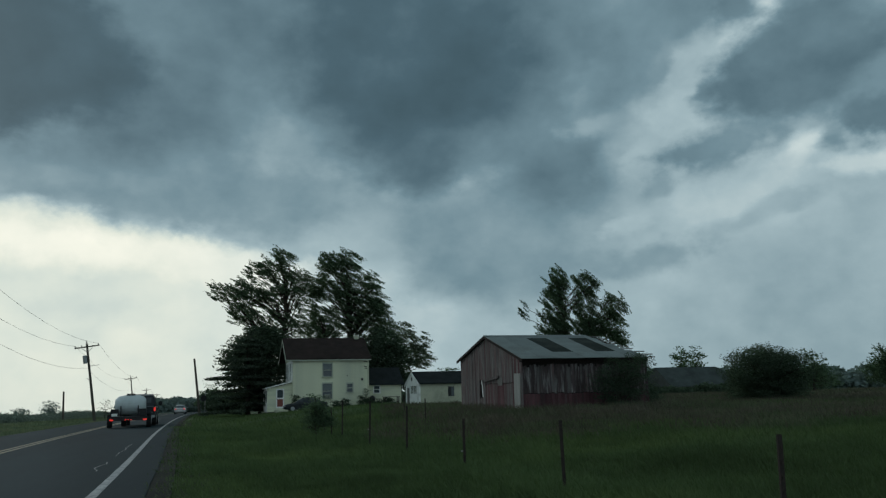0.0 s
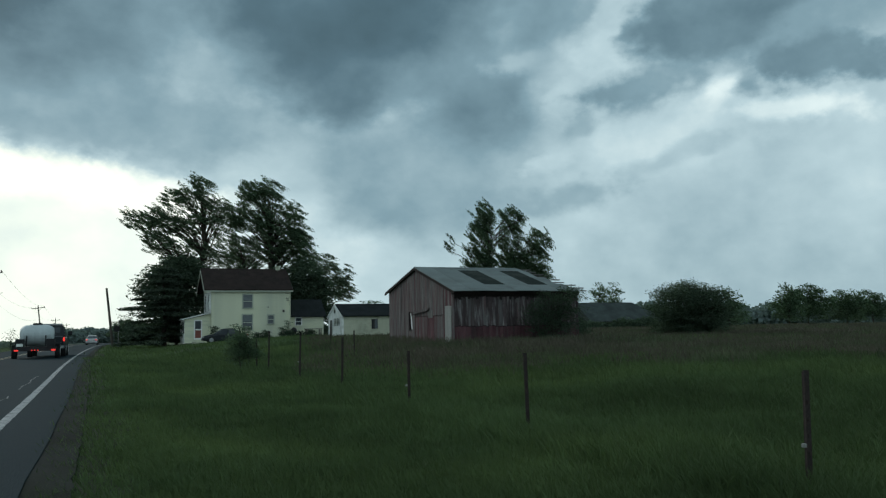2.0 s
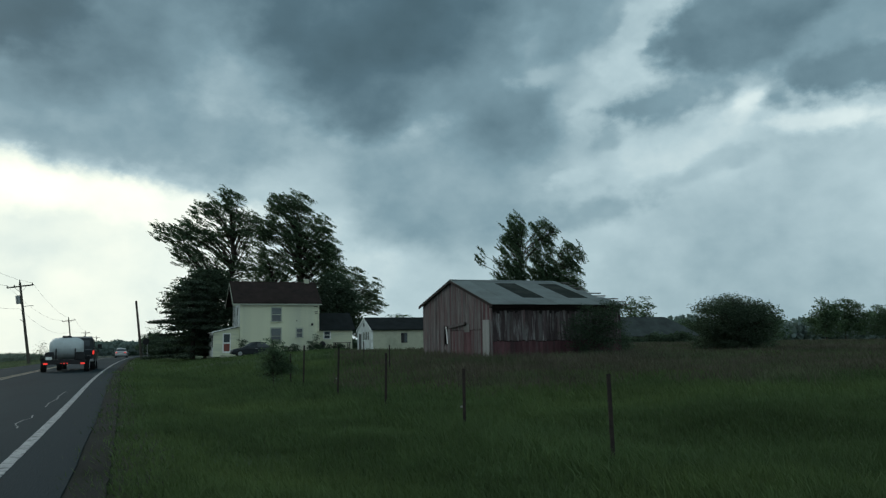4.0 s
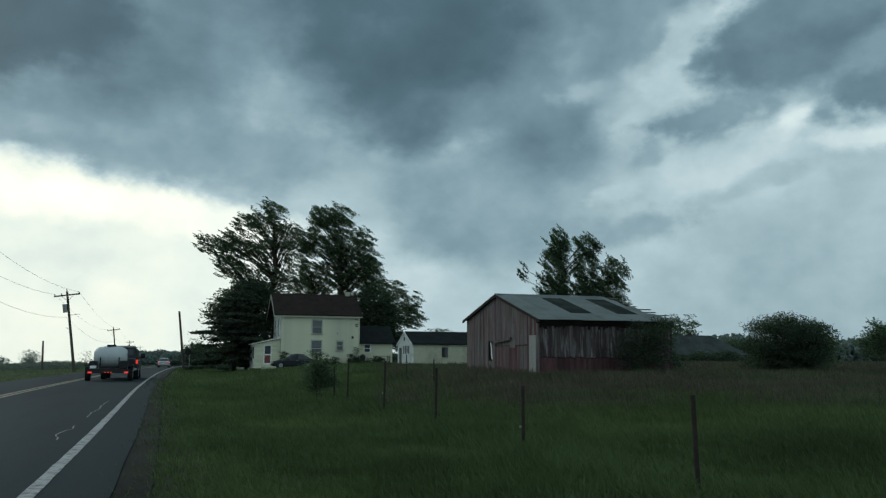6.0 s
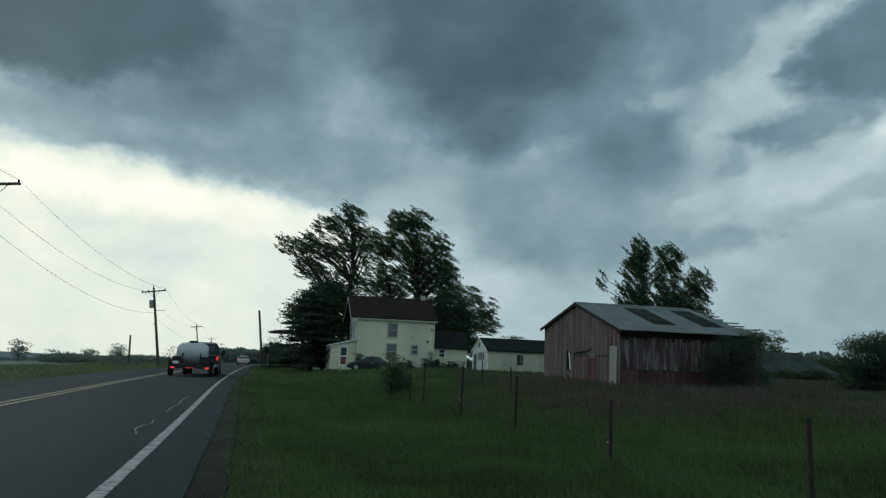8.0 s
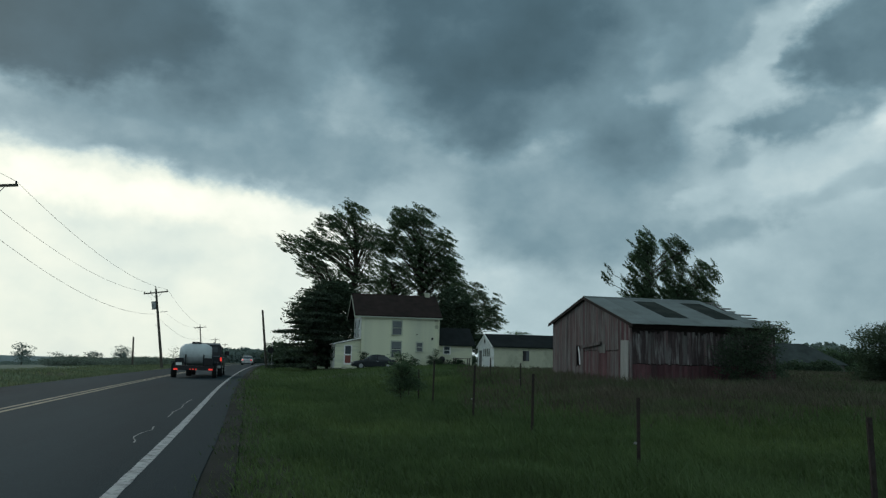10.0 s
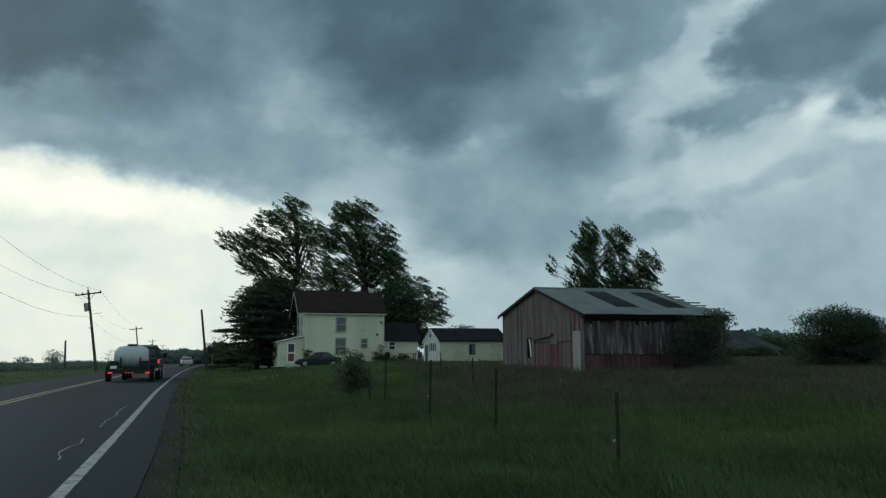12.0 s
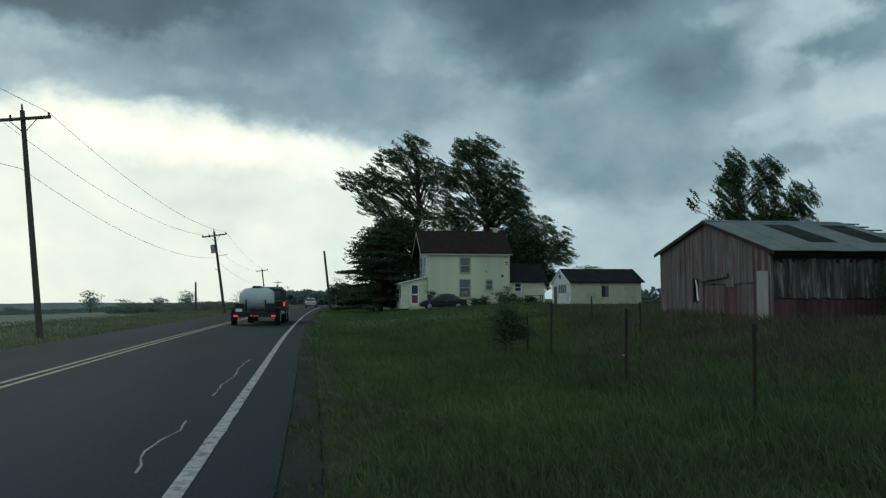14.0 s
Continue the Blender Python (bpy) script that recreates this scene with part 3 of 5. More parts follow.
def build_house():
    h = thing("farmhouse", "two-storey cream farmhouse with brown gable roof and side porch", "house", loc=(0, 0, 0))
    x0, x1, y0, y1, ze, zr = 10.95, 19.4, 91.5, 98.6, 5.98, 8.35
    part("foundation", boxed(x0 + 0.05, x1 - 0.05, y0 + 0.05, y1 - 0.05, -0.2, 0.55), "block", h)
    wall = part("wall", shell(x0, x1, y0, y1, 0.5, ze, zr, "x"), "siding", h)
    # lap boards, one by one, on the side towards the field
    lap = bpy.data.meshes.new("clapboard")
    bm = bmesh.new()
    prism(bm, [(-0.028, 0.0), (0.0, 0.0), (0.0, 0.165), (-0.006, 0.165)], "x", x0, x1)
    bm.to_mesh(lap), bm.free()
    lap.materials.append(M["siding"])
    z = 0.55
    while z < ze - 0.1:
        b = new("clapboard", lap)
        b.parent = wall
        b.location = (0, y0 - 0.002, z)
        z += 0.165
    for xx in (x0 - 0.03, x1 - 0.10):
        part("corner_board", boxed(xx, xx + 0.13, y0 - 0.04, y0 + 0.1, 0.5, ze), "siding", h)
    for r in gable_roof(h, "brown_roof", x0 - 0.5, x1, y0, y1, ze, zr, "x", 0.28, 0.14):
        r["label"] = "brown shingle roof slope"
    part("fascia", boxed(x0 - 0.78, x1 + 0.28, y0 - 0.31, y0 - 0.28, ze - 0.30, ze - 0.17), "trim_grey", h, "pale fascia board under the eave")
    ymid = (y0 + y1) / 2
    for yv in (y0 - 0.28, y1 + 0.28):
        zv = ze - (zr - ze) / (ymid - y0) * 0.28
        part("rake_board", prism(bmesh.new(), [(yv, zv - 0.22), (ymid, zr - 0.22), (ymid, zr - 0.06), (yv, zv - 0.06)], "x", x0 - 0.84, x0 - 0.785), "trim_grey", h, "pale weathered rake board")
    chimney = part("chimney", boxed(18.45, 18.95, 94.8, 95.3, zr - 0.6, zr + 0.38, bevel=0.02), "block", h, "short pale block chimney on the ridge")
    part("cap", boxed(18.4, 19.0, 94.75, 95.35, zr + 0.38, zr + 0.45, bevel=0.01), "block", chimney)
    f = y0 - 0.03
    window_unit(h, 14.75, 3.95, 5.35, 0.95, f, trim="trim_grey")
    window_unit(h, 14.72, 1.55, 3.15, 1.0, f, trim="trim_grey")
    window_unit(h, 17.25, 2.2, 3.1, 0.6, f, trim="trim_grey", curtain=False)
    part("side_bay", boxed(x0 - 0.05, x0 - 0.003, 91.75, 97.9, 3.35, 5.75), "white_paint", h, "white boarding round the side windows")
    for yy in (93.2, 96.3):
        window_unit(h, yy, 3.65, 5.45, 0.95, x0 - 0.06, axis="x", curtain=False)
    # cooling unit in the lower window
    unit = part("window_cooler", boxed(14.42, 15.02, f - 0.32, f - 0.05, 1.56, 1.96, bevel=0.02), "trim_grey", h, "pale cooling unit in the lower window")
    for k in range(5):
        part("louvre", boxed(14.47, 14.97, f - 0.335, f - 0.32, 1.62 + 0.06 * k, 1.65 + 0.06 * k), "black", unit)
    for k, zz in enumerate((4.75, 4.95, 5.5)):
        part("wire_bracket", boxed(18.95 - 0.05 * k, 19.25, y0 - 0.11, y0 - 0.03, zz, zz + 0.06), "black", h)
    part("downpipe", tube(bmesh.new(), (19.3, y0 - 0.1, 0.7), (19.3, y0 - 0.1, ze - 0.3), 0.045, 0.045), "siding", h)
    part("meter_box", boxed(18.55, 18.75, y0 - 0.12, y0, 3.45, 3.7, bevel=0.01), "black", h)
    part("wall_lamp", boxed(16.9, 17.0, y0 - 0.14, y0, 3.95, 4.05, bevel=0.01), "black", h)
    # porch on the road side, glazed
    px0, px1, py0, py1 = 8.25, 10.94, 92.0, 97.2
    porch = part("porch", boxed(px0, px1, py0, py0 + 0.12, 0.25, 2.75), "siding", h, "lean-to porch with windows and storm door")
    prism_bm = bmesh.new()
    prism(prism_bm, [(px0, 2.745), (px1, 2.745), (px1, 3.32)], "y", py0 + 0.002, py0 + 0.12)
    part("porch_gable", prism_bm, "siding", porch)
    part("porch_side", boxed(px0, px0 + 0.12, py0 + 0.12, py1, 0.25, 2.75), "white_paint", porch)
    part("porch_back", boxed(px0 + 0.12, px1, py1 - 0.12, py1, 0.25, 2.75), "siding", porch)
    bm = prism(bmesh.new(), [(px0 - 0.25, 2.72), (px1, 3.42), (px1, 3.54), (px0 - 0.25, 2.84)], "y", py0 - 0.25, py1 + 0.2)
    part("porch_roof", bm, "white_paint", porch)
    for yy in (92.9, 94.2, 95.5):
        part("porch_pane", boxed(px0 - 0.015, px0, yy - 0.5, yy + 0.5, 1.25, 2.5), "window", porch)
        part("porch_mullion", boxed(px0 - 0.03, px0, yy + 0.55, yy + 0.7, 0.9, 2.6), "white_paint", porch)
    door = part("storm_door", boxed(9.2, 10.05, py0 - 0.05, py0, 0.62, 2.72), "white_paint", porch, "white storm door with dark glass and red panel")
    part("door_pane", boxed(9.32, 9.93, py0 - 0.065, py0 - 0.05, 1.75, 2.6), "window", door)
    part("door_panel", boxed(9.32, 9.93, py0 - 0.065, py0 - 0.05, 0.8, 1.6), "door_red", door)
    part("handle", boxed(9.26, 9.30, py0 - 0.1, py0 - 0.05, 1.62, 1.72), "steel", door)
    part("step", boxed(9.0, 10.2, py0 - 0.9, py0, 0.0, 0.42, bevel=0.02), "block", h)
    # low wing behind
    wx0, wx1, wy0, wy1 = 19.46, 23.6, 93.2, 97.8
    part("wing_wall", shell(wx0, wx1, wy0, wy1, 0.3, 3.15, 4.9, "x"), "siding", h)
    for r in gable_roof(h, "dark_roof", wx0 + 0.3, wx1, wy0, wy1, 3.15, 4.9, "x", 0.3, 0.1, "wing_roof"):
        r["label"] = "dark shingle roof slope of the low wing"
    window_unit(h, 20.7, 2.05, 2.8, 0.62, wy0, trim="white_paint", curtain=False)
    return h


def build_outbuilding():
    o = thing("outbuilding", "long low pale outbuilding with a white gable end and dark roof", "outbuilding")
    x0, x1, y0, y1, ze, zr = 22.0, 28.75, 79.6, 84.8, 2.74, 3.88
    ym = (y0 + y1) / 2
    bm = bmesh.new()
    for ya, yb in ((y0, y0 + 0.2), (y1 - 0.2, y1)):
        box(bm, x0 + 0.15, x1, ya, yb, 0.3, ze)
    prism(bm, [(y0 + 0.2, 0.3), (y1 - 0.2, 0.3), (y1 - 0.2, ze), (ym, zr - 0.05), (y0 + 0.2, ze)], "x", x1 - 0.2, x1 - 0.01)
    part("wall", bm, "block", o)
    gable = part("gable_wall", prism(bmesh.new(), [(y0 - 0.01, 0.3), (y1, 0.3), (y1, ze), (ym, zr - 0.02), (y0 - 0.01, ze)], "x", x0 - 0.02, x0 + 0.148), "white_paint", o, "white boarded gable end")
    for k in range(17):
        yy = y0 + 0.15 + 0.3 * k
        part("batten", boxed(x0 - 0.045, x0 - 0.022, yy, yy + 0.05, 0.3, ze + (zr - ze) * (1 - abs(yy - ym) / (ym - y0)) - 0.06), "white_paint", gable)
    for yy in (80.35, 80.95, 81.55, 82.15):
        w = part("window", boxed(x0 - 0.06, x0 - 0.047, yy, yy + 0.42, 1.75, 2.5), "window", gable, "narrow dark pane in the white gable")
        part("frame", boxed(x0 - 0.075, x0 - 0.047, yy - 0.07, yy, 1.7, 2.55), "white_paint", w)
    part("door", boxed(x0 - 0.075, x0 - 0.047, 83.2, 84.05, 0.5, 2.35), "barn_grey", gable, "weathered grey door")
    part("loft_vent", boxed(x0 - 0.06, x0 - 0.046, ym - 0.2, ym + 0.2, 3.05, 3.4), "black", gable)
    for r in gable_roof(o, "dark_roof", x0 + 0.2, x1, y0, y1, ze, zr, "x", 0.26, 0.10):
        r["label"] = "dark shingle roof slope"
    rise = (zr - ze) / (ym - y0)
    for s, ye in ((-1, y0 - 0.26), (1, y1 + 0.26)):
        zo = ze - rise * 0.26
        part("rake_board", prism(bmesh.new(), [(ym, zr - 0.12), (ye, zo - 0.12), (ye, zo + 0.06), (ym, zr + 0.06)], "x", x0 - 0.12, x0 - 0.065), "white_paint", o, "white rake board")
    # a solid black slab on the wall stands for the unlit opening
    win = part("window", boxed(25.0, 25.66, y0 - 0.03, y0, 1.38, 2.36), "black", o, "window in the pale wall, its dark opening a black slab")
    part("frame", boxed(24.92, 25.0, y0 - 0.05, y0, 1.3, 2.42), "block", win)
    part("sill", boxed(24.9, 25.76, y0 - 0.08, y0, 1.3, 1.38), "block", win)
    part("pane", boxed(25.34, 25.64, y0 - 0.045, y0 - 0.03, 1.42, 2.32), "window", win)


def build_yard():
    g = thing("barbecue_grill", "dark kettle grill on thin legs beside the house wing", "grill", loc=(19.95, 92.1, ground_z(19.95, 92.1)))
    bm = bmesh.new()
    bmesh.ops.create_uvsphere(bm, u_segments=14, v_segments=9, radius=0.34, matrix=Matrix.Translation((0, 0, 0.78)))
    part("kettle", bm, "black", g)
    for k in range(3):
        a = 2.1 * k
        part("leg", tube(bmesh.new(), (0.14 * math.cos(a), 0.14 * math.sin(a), 0.55), (0.3 * math.cos(a), 0.3 * math.sin(a), 0), 0.02, 0.02, 6), "black", g)
    part("lid_knob", tube(bmesh.new(), (0, 0, 1.1), (0, 0, 1.17), 0.03, 0.03, 8), "pole", g)
    t = thing("garden_table", "dark weathered garden table in front of the house wing", "table", loc=(22.1, 92.0, ground_z(22.1, 92.0)))
    for k in range(5):
        part("board", boxed(-0.95, 0.95, -0.5 + 0.205 * k, -0.31 + 0.205 * k, 0.92, 0.97), "pole", t)
    for sx in (-0.8, 0.8):
        for sy in (-0.4, 0.4):
            part("leg", boxed(sx - 0.045, sx + 0.045, sy - 0.045, sy + 0.045, 0, 0.92), "pole", t)
        part("rail", boxed(sx - 0.03, sx + 0.03, -0.35, 0.35, 0.3, 0.4), "pole", t)


BX0, BX1, BY0, BY1, BZ0, BZE, BZR = 13.54, 19.6, 32.5, 40.6, 0.15, 2.736, 3.95


def build_barn():
    rnd = random.Random(7)
    b = thing("barn", "weathered red plank barn with dull tin roof, broken at one end", "barn")
    # the far slope is flatter than the near one
    ym, far_rise, far_tip = 36.7, 0.231, (40.95, 2.97)
    rise = (BZR - BZE) / (ym - BY0)
    ov = 0.4
    near_tip = (BY0 - ov, BZE - rise * ov)
    bzf = BZR - far_rise * (BY1 - ym)

    def top_at(y):
        return BZR - (rise * (ym - y) if y < ym else far_rise * (y - ym)) - 0.06

    # added lining behind the planks, coloured dark so that gaps look into the dark
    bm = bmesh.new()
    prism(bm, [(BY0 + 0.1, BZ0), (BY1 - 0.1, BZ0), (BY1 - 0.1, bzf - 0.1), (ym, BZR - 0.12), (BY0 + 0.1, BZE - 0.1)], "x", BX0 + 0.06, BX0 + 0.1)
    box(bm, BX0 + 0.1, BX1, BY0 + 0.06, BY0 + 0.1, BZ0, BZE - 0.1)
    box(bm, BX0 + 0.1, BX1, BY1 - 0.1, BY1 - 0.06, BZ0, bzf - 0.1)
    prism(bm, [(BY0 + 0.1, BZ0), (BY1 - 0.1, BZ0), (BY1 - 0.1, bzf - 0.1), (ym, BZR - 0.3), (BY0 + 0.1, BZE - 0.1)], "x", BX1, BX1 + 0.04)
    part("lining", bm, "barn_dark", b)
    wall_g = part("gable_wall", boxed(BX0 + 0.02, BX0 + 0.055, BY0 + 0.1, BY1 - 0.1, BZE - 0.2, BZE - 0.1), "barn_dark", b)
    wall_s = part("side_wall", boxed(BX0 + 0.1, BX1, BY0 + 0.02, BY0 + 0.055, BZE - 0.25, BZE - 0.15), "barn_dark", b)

    def plank(parent, face, a0, a1, z0, z1, z2, mat, lean=0.0):
        """An upright board with a worn lower end; face 'g' is the gable, 's' the long side."""
        w = 0.024 + rnd.random() * 0.008
        d = rnd.uniform(-0.006, 0.006)
        za = z0 + rnd.uniform(0, 0.035)
        bm = bmesh.new()
        if face == "g":
            prism(bm, [(a0, za), (a1, z0), (a1 + lean, z2), (a0 + lean, z1)], "x", BX0 - w + d, BX0 + 0.012 + d)
        else:
            prism(bm, [(a0, za), (a1, z0), (a1 + lean, z2), (a0 + lean, z1)], "y", BY0 - w + d, BY0 + 0.012 + d)
        return part("plank", bm, mat, parent)

    y = BY0
    while y < BY1 - 0.05:
        w = min(rnd.uniform(0.13, 0.21), BY1 - y)
        lo = BZ0
        hole = 37.25 < y + w / 2 < 37.72
        if hole:
            # a broken board: only its upper and lower ends are left
            plank(wall_g, "g", y, y + w, 1.92, top_at(y), top_at(y + w), "barn_red")
            plank(wall_g, "g", y, y + w, BZ0, 1.1, 1.02, "barn_red")
        else:
            bare = 0.75 if 34.6 < y < 37.9 else 0.35 if y < 34.6 else 0.12
            mat = "barn_old_red" if rnd.random() < 0.06 else "barn_mix" if rnd.random() < bare else "barn_red"
            seam = 1.66 + rnd.uniform(-0.02, 0.02) if 33.4 < y < 36.9 else 0.0
            if seam:
                # old red boards below, bare ones nailed on above
                plank(wall_g, "g", y + 0.0015, y + w - 0.0015, lo, seam, seam + 0.02, "barn_old_red" if rnd.random() < 0.45 else "barn_red")
                plank(wall_g, "g", y + 0.0015, y + w - 0.0015, seam + 0.03, top_at(y), top_at(y + w), mat, rnd.uniform(-0.01, 0.01))
            else:
                plank(wall_g, "g", y + 0.0015, y + w - 0.0015, lo, top_at(y), top_at(y + w), mat, rnd.uniform(-0.012, 0.012))
        y += w
    x = BX0
    while x < BX1 - 0.05:
        w = min(rnd.uniform(0.10, 0.17), BX1 - x)
        u = rnd.random()
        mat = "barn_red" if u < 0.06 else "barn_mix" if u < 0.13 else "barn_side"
        top = BZE - 0.32 - (rnd.uniform(0, 0.12) if rnd.random() < 0.5 else 0)
        cut = 1.2 + rnd.uniform(-0.03, 0.02)
        plank(wall_s, "s", x + 0.002, x + w - 0.002, BZ0, cut - 0.02, cut - 0.02, "barn_old_red")
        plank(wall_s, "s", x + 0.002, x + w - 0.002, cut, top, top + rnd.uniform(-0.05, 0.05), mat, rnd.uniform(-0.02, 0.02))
        x += w
    # thin white sliver set into the gap of the broken board
    sliver = [(37.56, 1.9), (37.62, 1.88), (37.52, 1.6), (37.50, 1.35), (37.44, 1.12), (37.36, 1.12), (37.42, 1.4), (37.44, 1.62)]
    part("split_board", prism(bmesh.new(), sliver, "x", BX0 - 0.005, BX0 + 0.02), "white_paint", b, "pale sliver showing in the gap")
    m = Matrix.Translation((BX0 - 0.09, 36.1, 1.92)) @ Matrix.Rotation(radians(-4), 4, "X")
    part("brace", boxed(-0.03, 0.02, -1.05, 0.95, -0.06, 0.06, m=m), "barn_mix", b, "loose board nailed aslant")
    part("patch", boxed(BX0 - 0.045, BX0 - 0.03, 34.7, 35.25, 1.6, 1.95), "barn_grey", b, "grey patch board")
    part("corner_board", boxed(BX0 - 0.07, BX0 - 0.035, 32.62, 33.28, 0.2, 2.06, m=Matrix.Translation((0, 32.9, 0.2)) @ Matrix.Rotation(radians(1.6), 4, 'X') @ Matrix.Translation((0, -32.9, -0.2))), "pale_board", b, "wide bare grey board beside the corner")
    part("post", boxed(BX0 - 0.05, BX0 + 0.02, BY0 - 0.06, BY0 + 0.02, 0.1, BZE - 0.1), "barn_red", b)
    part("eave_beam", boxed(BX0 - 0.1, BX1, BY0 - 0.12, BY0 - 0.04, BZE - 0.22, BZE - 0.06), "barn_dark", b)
    # roof in sheets; each sheet a piece, two of them stained dark
    n, xs0, xs1 = 6, BX0 - 0.12, BX1 + 0.0
    for side in (-1, 1):
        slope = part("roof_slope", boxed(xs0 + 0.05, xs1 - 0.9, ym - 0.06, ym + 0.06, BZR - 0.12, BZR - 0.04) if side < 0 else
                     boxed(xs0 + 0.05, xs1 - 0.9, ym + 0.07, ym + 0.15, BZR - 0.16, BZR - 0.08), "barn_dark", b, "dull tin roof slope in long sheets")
        cuts = (xs0, 14.3, 15.33, 16.38, 17.48, 18.5, xs1)
        for i in range(n):
            a0, a1 = cuts[i], cuts[i + 1]
            ye, ze = near_tip if side < 0 else far_tip
            def q(s):
                return (ym + (ye - ym) * s, BZR + (ze - BZR) * s)
            if i in (2, 4) and side < 0:
                spans = ((0.0, 0.13, "tin"), (0.13, 0.75, "tin_dark"), (0.75, 1.0, "tin"))
            else:
                spans = ((0.0, 1.0, "tin"),)
            if i == n - 1:
                # the torn end: short strips that stop at different lengths
                spans = tuple((k / 7, (k + 1) / 7, "tin") for k in range(7))
            for s0, s1, mat in spans:
                (ya, za), (yb, zb) = q(s0), q(s1)
                lift = 0.008 * (i % 2) + 0.02
                bm = prism(bmesh.new(), [(ya, za + lift), (yb, zb + lift), (yb, zb + lift + 0.02), (ya, za + lift + 0.02)], "x", a0 - 0.01, (a1 + 0.01) if i < n - 1 else a0 + 0.25 + 0.62 * s1 + rnd.uniform(-0.18, 0.15))
                part("sheet", bm, mat, slope)
    part("ridge_cap", prism(bmesh.new(), [(ym - 0.2, BZR + 0.0), (ym, BZR + 0.06), (ym + 0.2, BZR + 0.0), (ym, BZR + 0.03)], "x", xs0, xs1 - 0.9), "tin", b)
    # bare battens sticking out where the sheets are gone
    for k in range(9):
        s = 0.02 + k * 0.118
        yy, zz = ym + (BY0 - ov - ym) * s, BZR + (BZE - rise * ov - BZR) * s
        end = xs1 - 0.42 + s * 0.75 + rnd.uniform(-0.1, 0.28)
        part("batten", boxed(xs1 - 2.0, end, yy - 0.06, yy + 0.06, zz - 0.03, zz + 0.015), "barn_grey", b, "bare batten sticking out of the torn roof")
    for k in range(3):
        xr = xs1 - 1.5 + 0.6 * k
        bm = tube(bmesh.new(), (xr, ym, BZR - 0.1), (xr, BY0 - 0.3, BZE - 0.22), 0.05, 0.05, 6)
        part("rafter", bm, "barn_dark", b)
    for yv, ze in (near_tip, far_tip):
        m = bmesh.new()
        prism(m, [(ym, BZR - 0.1), (yv, ze - 0.1), (yv, ze + 0.0), (ym, BZR + 0.0)], "x", BX0 - 0.14, BX0 - 0.10)
        part("barge_board", m, "barn_dark", b)


def build_far_shed():
    s = thing("far_shed", "low dark shed half hidden in brush", "shed")
    x0, x1, y0, y1 = 62.0, 74.3, 97.0, 105.0
    part("wall", shell(x0, x1 + 0.6, y0 + 0.4, y1 - 0.4, 0.3, 2.0, 2.0, "x"), "barn_grey", s)
    ym = 101.0
    v = [(x0, y0, 1.9), (x1 + 1.0, y0, 1.9), (x1 + 1.0, y1, 1.9), (x0, y1, 1.9), (x0, ym, 4.65), (x1 - 2.6, ym, 4.65)]
    bm = bmesh.new()
    vs = [bm.verts.new(p) for p in v]
    for f in ((0, 1, 5, 4), (1, 2, 5), (2, 3, 4, 5), (3, 0, 4), (3, 2, 1, 0)):
        bm.faces.new([vs[i] for i in f])
    part("roof", bm, "shed_roof", s, "slate grey roof with a hipped end")


build_house()
build_outbuilding()
build_yard()
build_barn()
build_far_shed()


# ---- trees ----
def leaf_cloud(rnd, centres, per, size, wind=(-1, 0, 0.25), aspect=2.8, hang=0.0, drawn=0.9, loose=0.55):
    """Leaves as small bent quads round clump centres (place, radius), drawn out along the wind."""
    rng = np.random.default_rng(rnd.randrange(1 << 30))
    wv = np.array(wind, float)
    wv /= np.linalg.norm(wv)
    V, F = [], []
    base = 0
    for c, r in centres:
        n = max(6, int(per * 1.7 * (r ** 2)))
        p = rng.normal(0, 1, (n, 3))
        p /= np.maximum(np.linalg.norm(p, axis=1, keepdims=True), 1e-6)
        p *= (rng.random((n, 1)) ** 0.5) * r
        p[:, 2] *= 0.62
        along = p @ wv
        p += np.outer(along * drawn, wv)
        p += np.array(c)
        d = rng.normal(0, loose, (n, 3)) + wv
        d[:, 2] -= hang * rng.random(n)
        d /= np.linalg.norm(d, axis=1, keepdims=True)
        o = np.cross(d, rng.normal(0, 1, (n, 3)))
        o /= np.maximum(np.linalg.norm(o, axis=1, keepdims=True), 1e-6)
        s = size * rng.uniform(0.6, 1.35, (n, 1))
        q = np.stack([p - d * s * 0.5, p + o * s * 0.5 / aspect, p + d * s * 0.5, p - o * s * 0.5 / aspect], 1)
        V.append(q.reshape(-1, 3))
        k = np.arange(n)[:, None] * 4 + base
        F.append(k + np.arange(4))
        base += 4 * n
    return np.concatenate(V), np.concatenate(F)


def limb(bm, a, b, r0, r1, rnd, sag=0.12, steps=4, sides=5):
    a, b = Vector(a), Vector(b)
    last, lr = a, r0
    L = (b - a).length
    for i in range(1, steps + 1):
        t = i / steps
        p = a.lerp(b, t) + Vector((rnd.uniform(-1, 1), rnd.uniform(-1, 1), 0)) * L * 0.05 * (t < 1)
        p.z += sag * L * math.sin(math.pi * t) * 0.6
        r = r0 + (r1 - r0) * t
        tube(bm, last, p, lr, r, sides, caps=False)
        last, lr = p, r


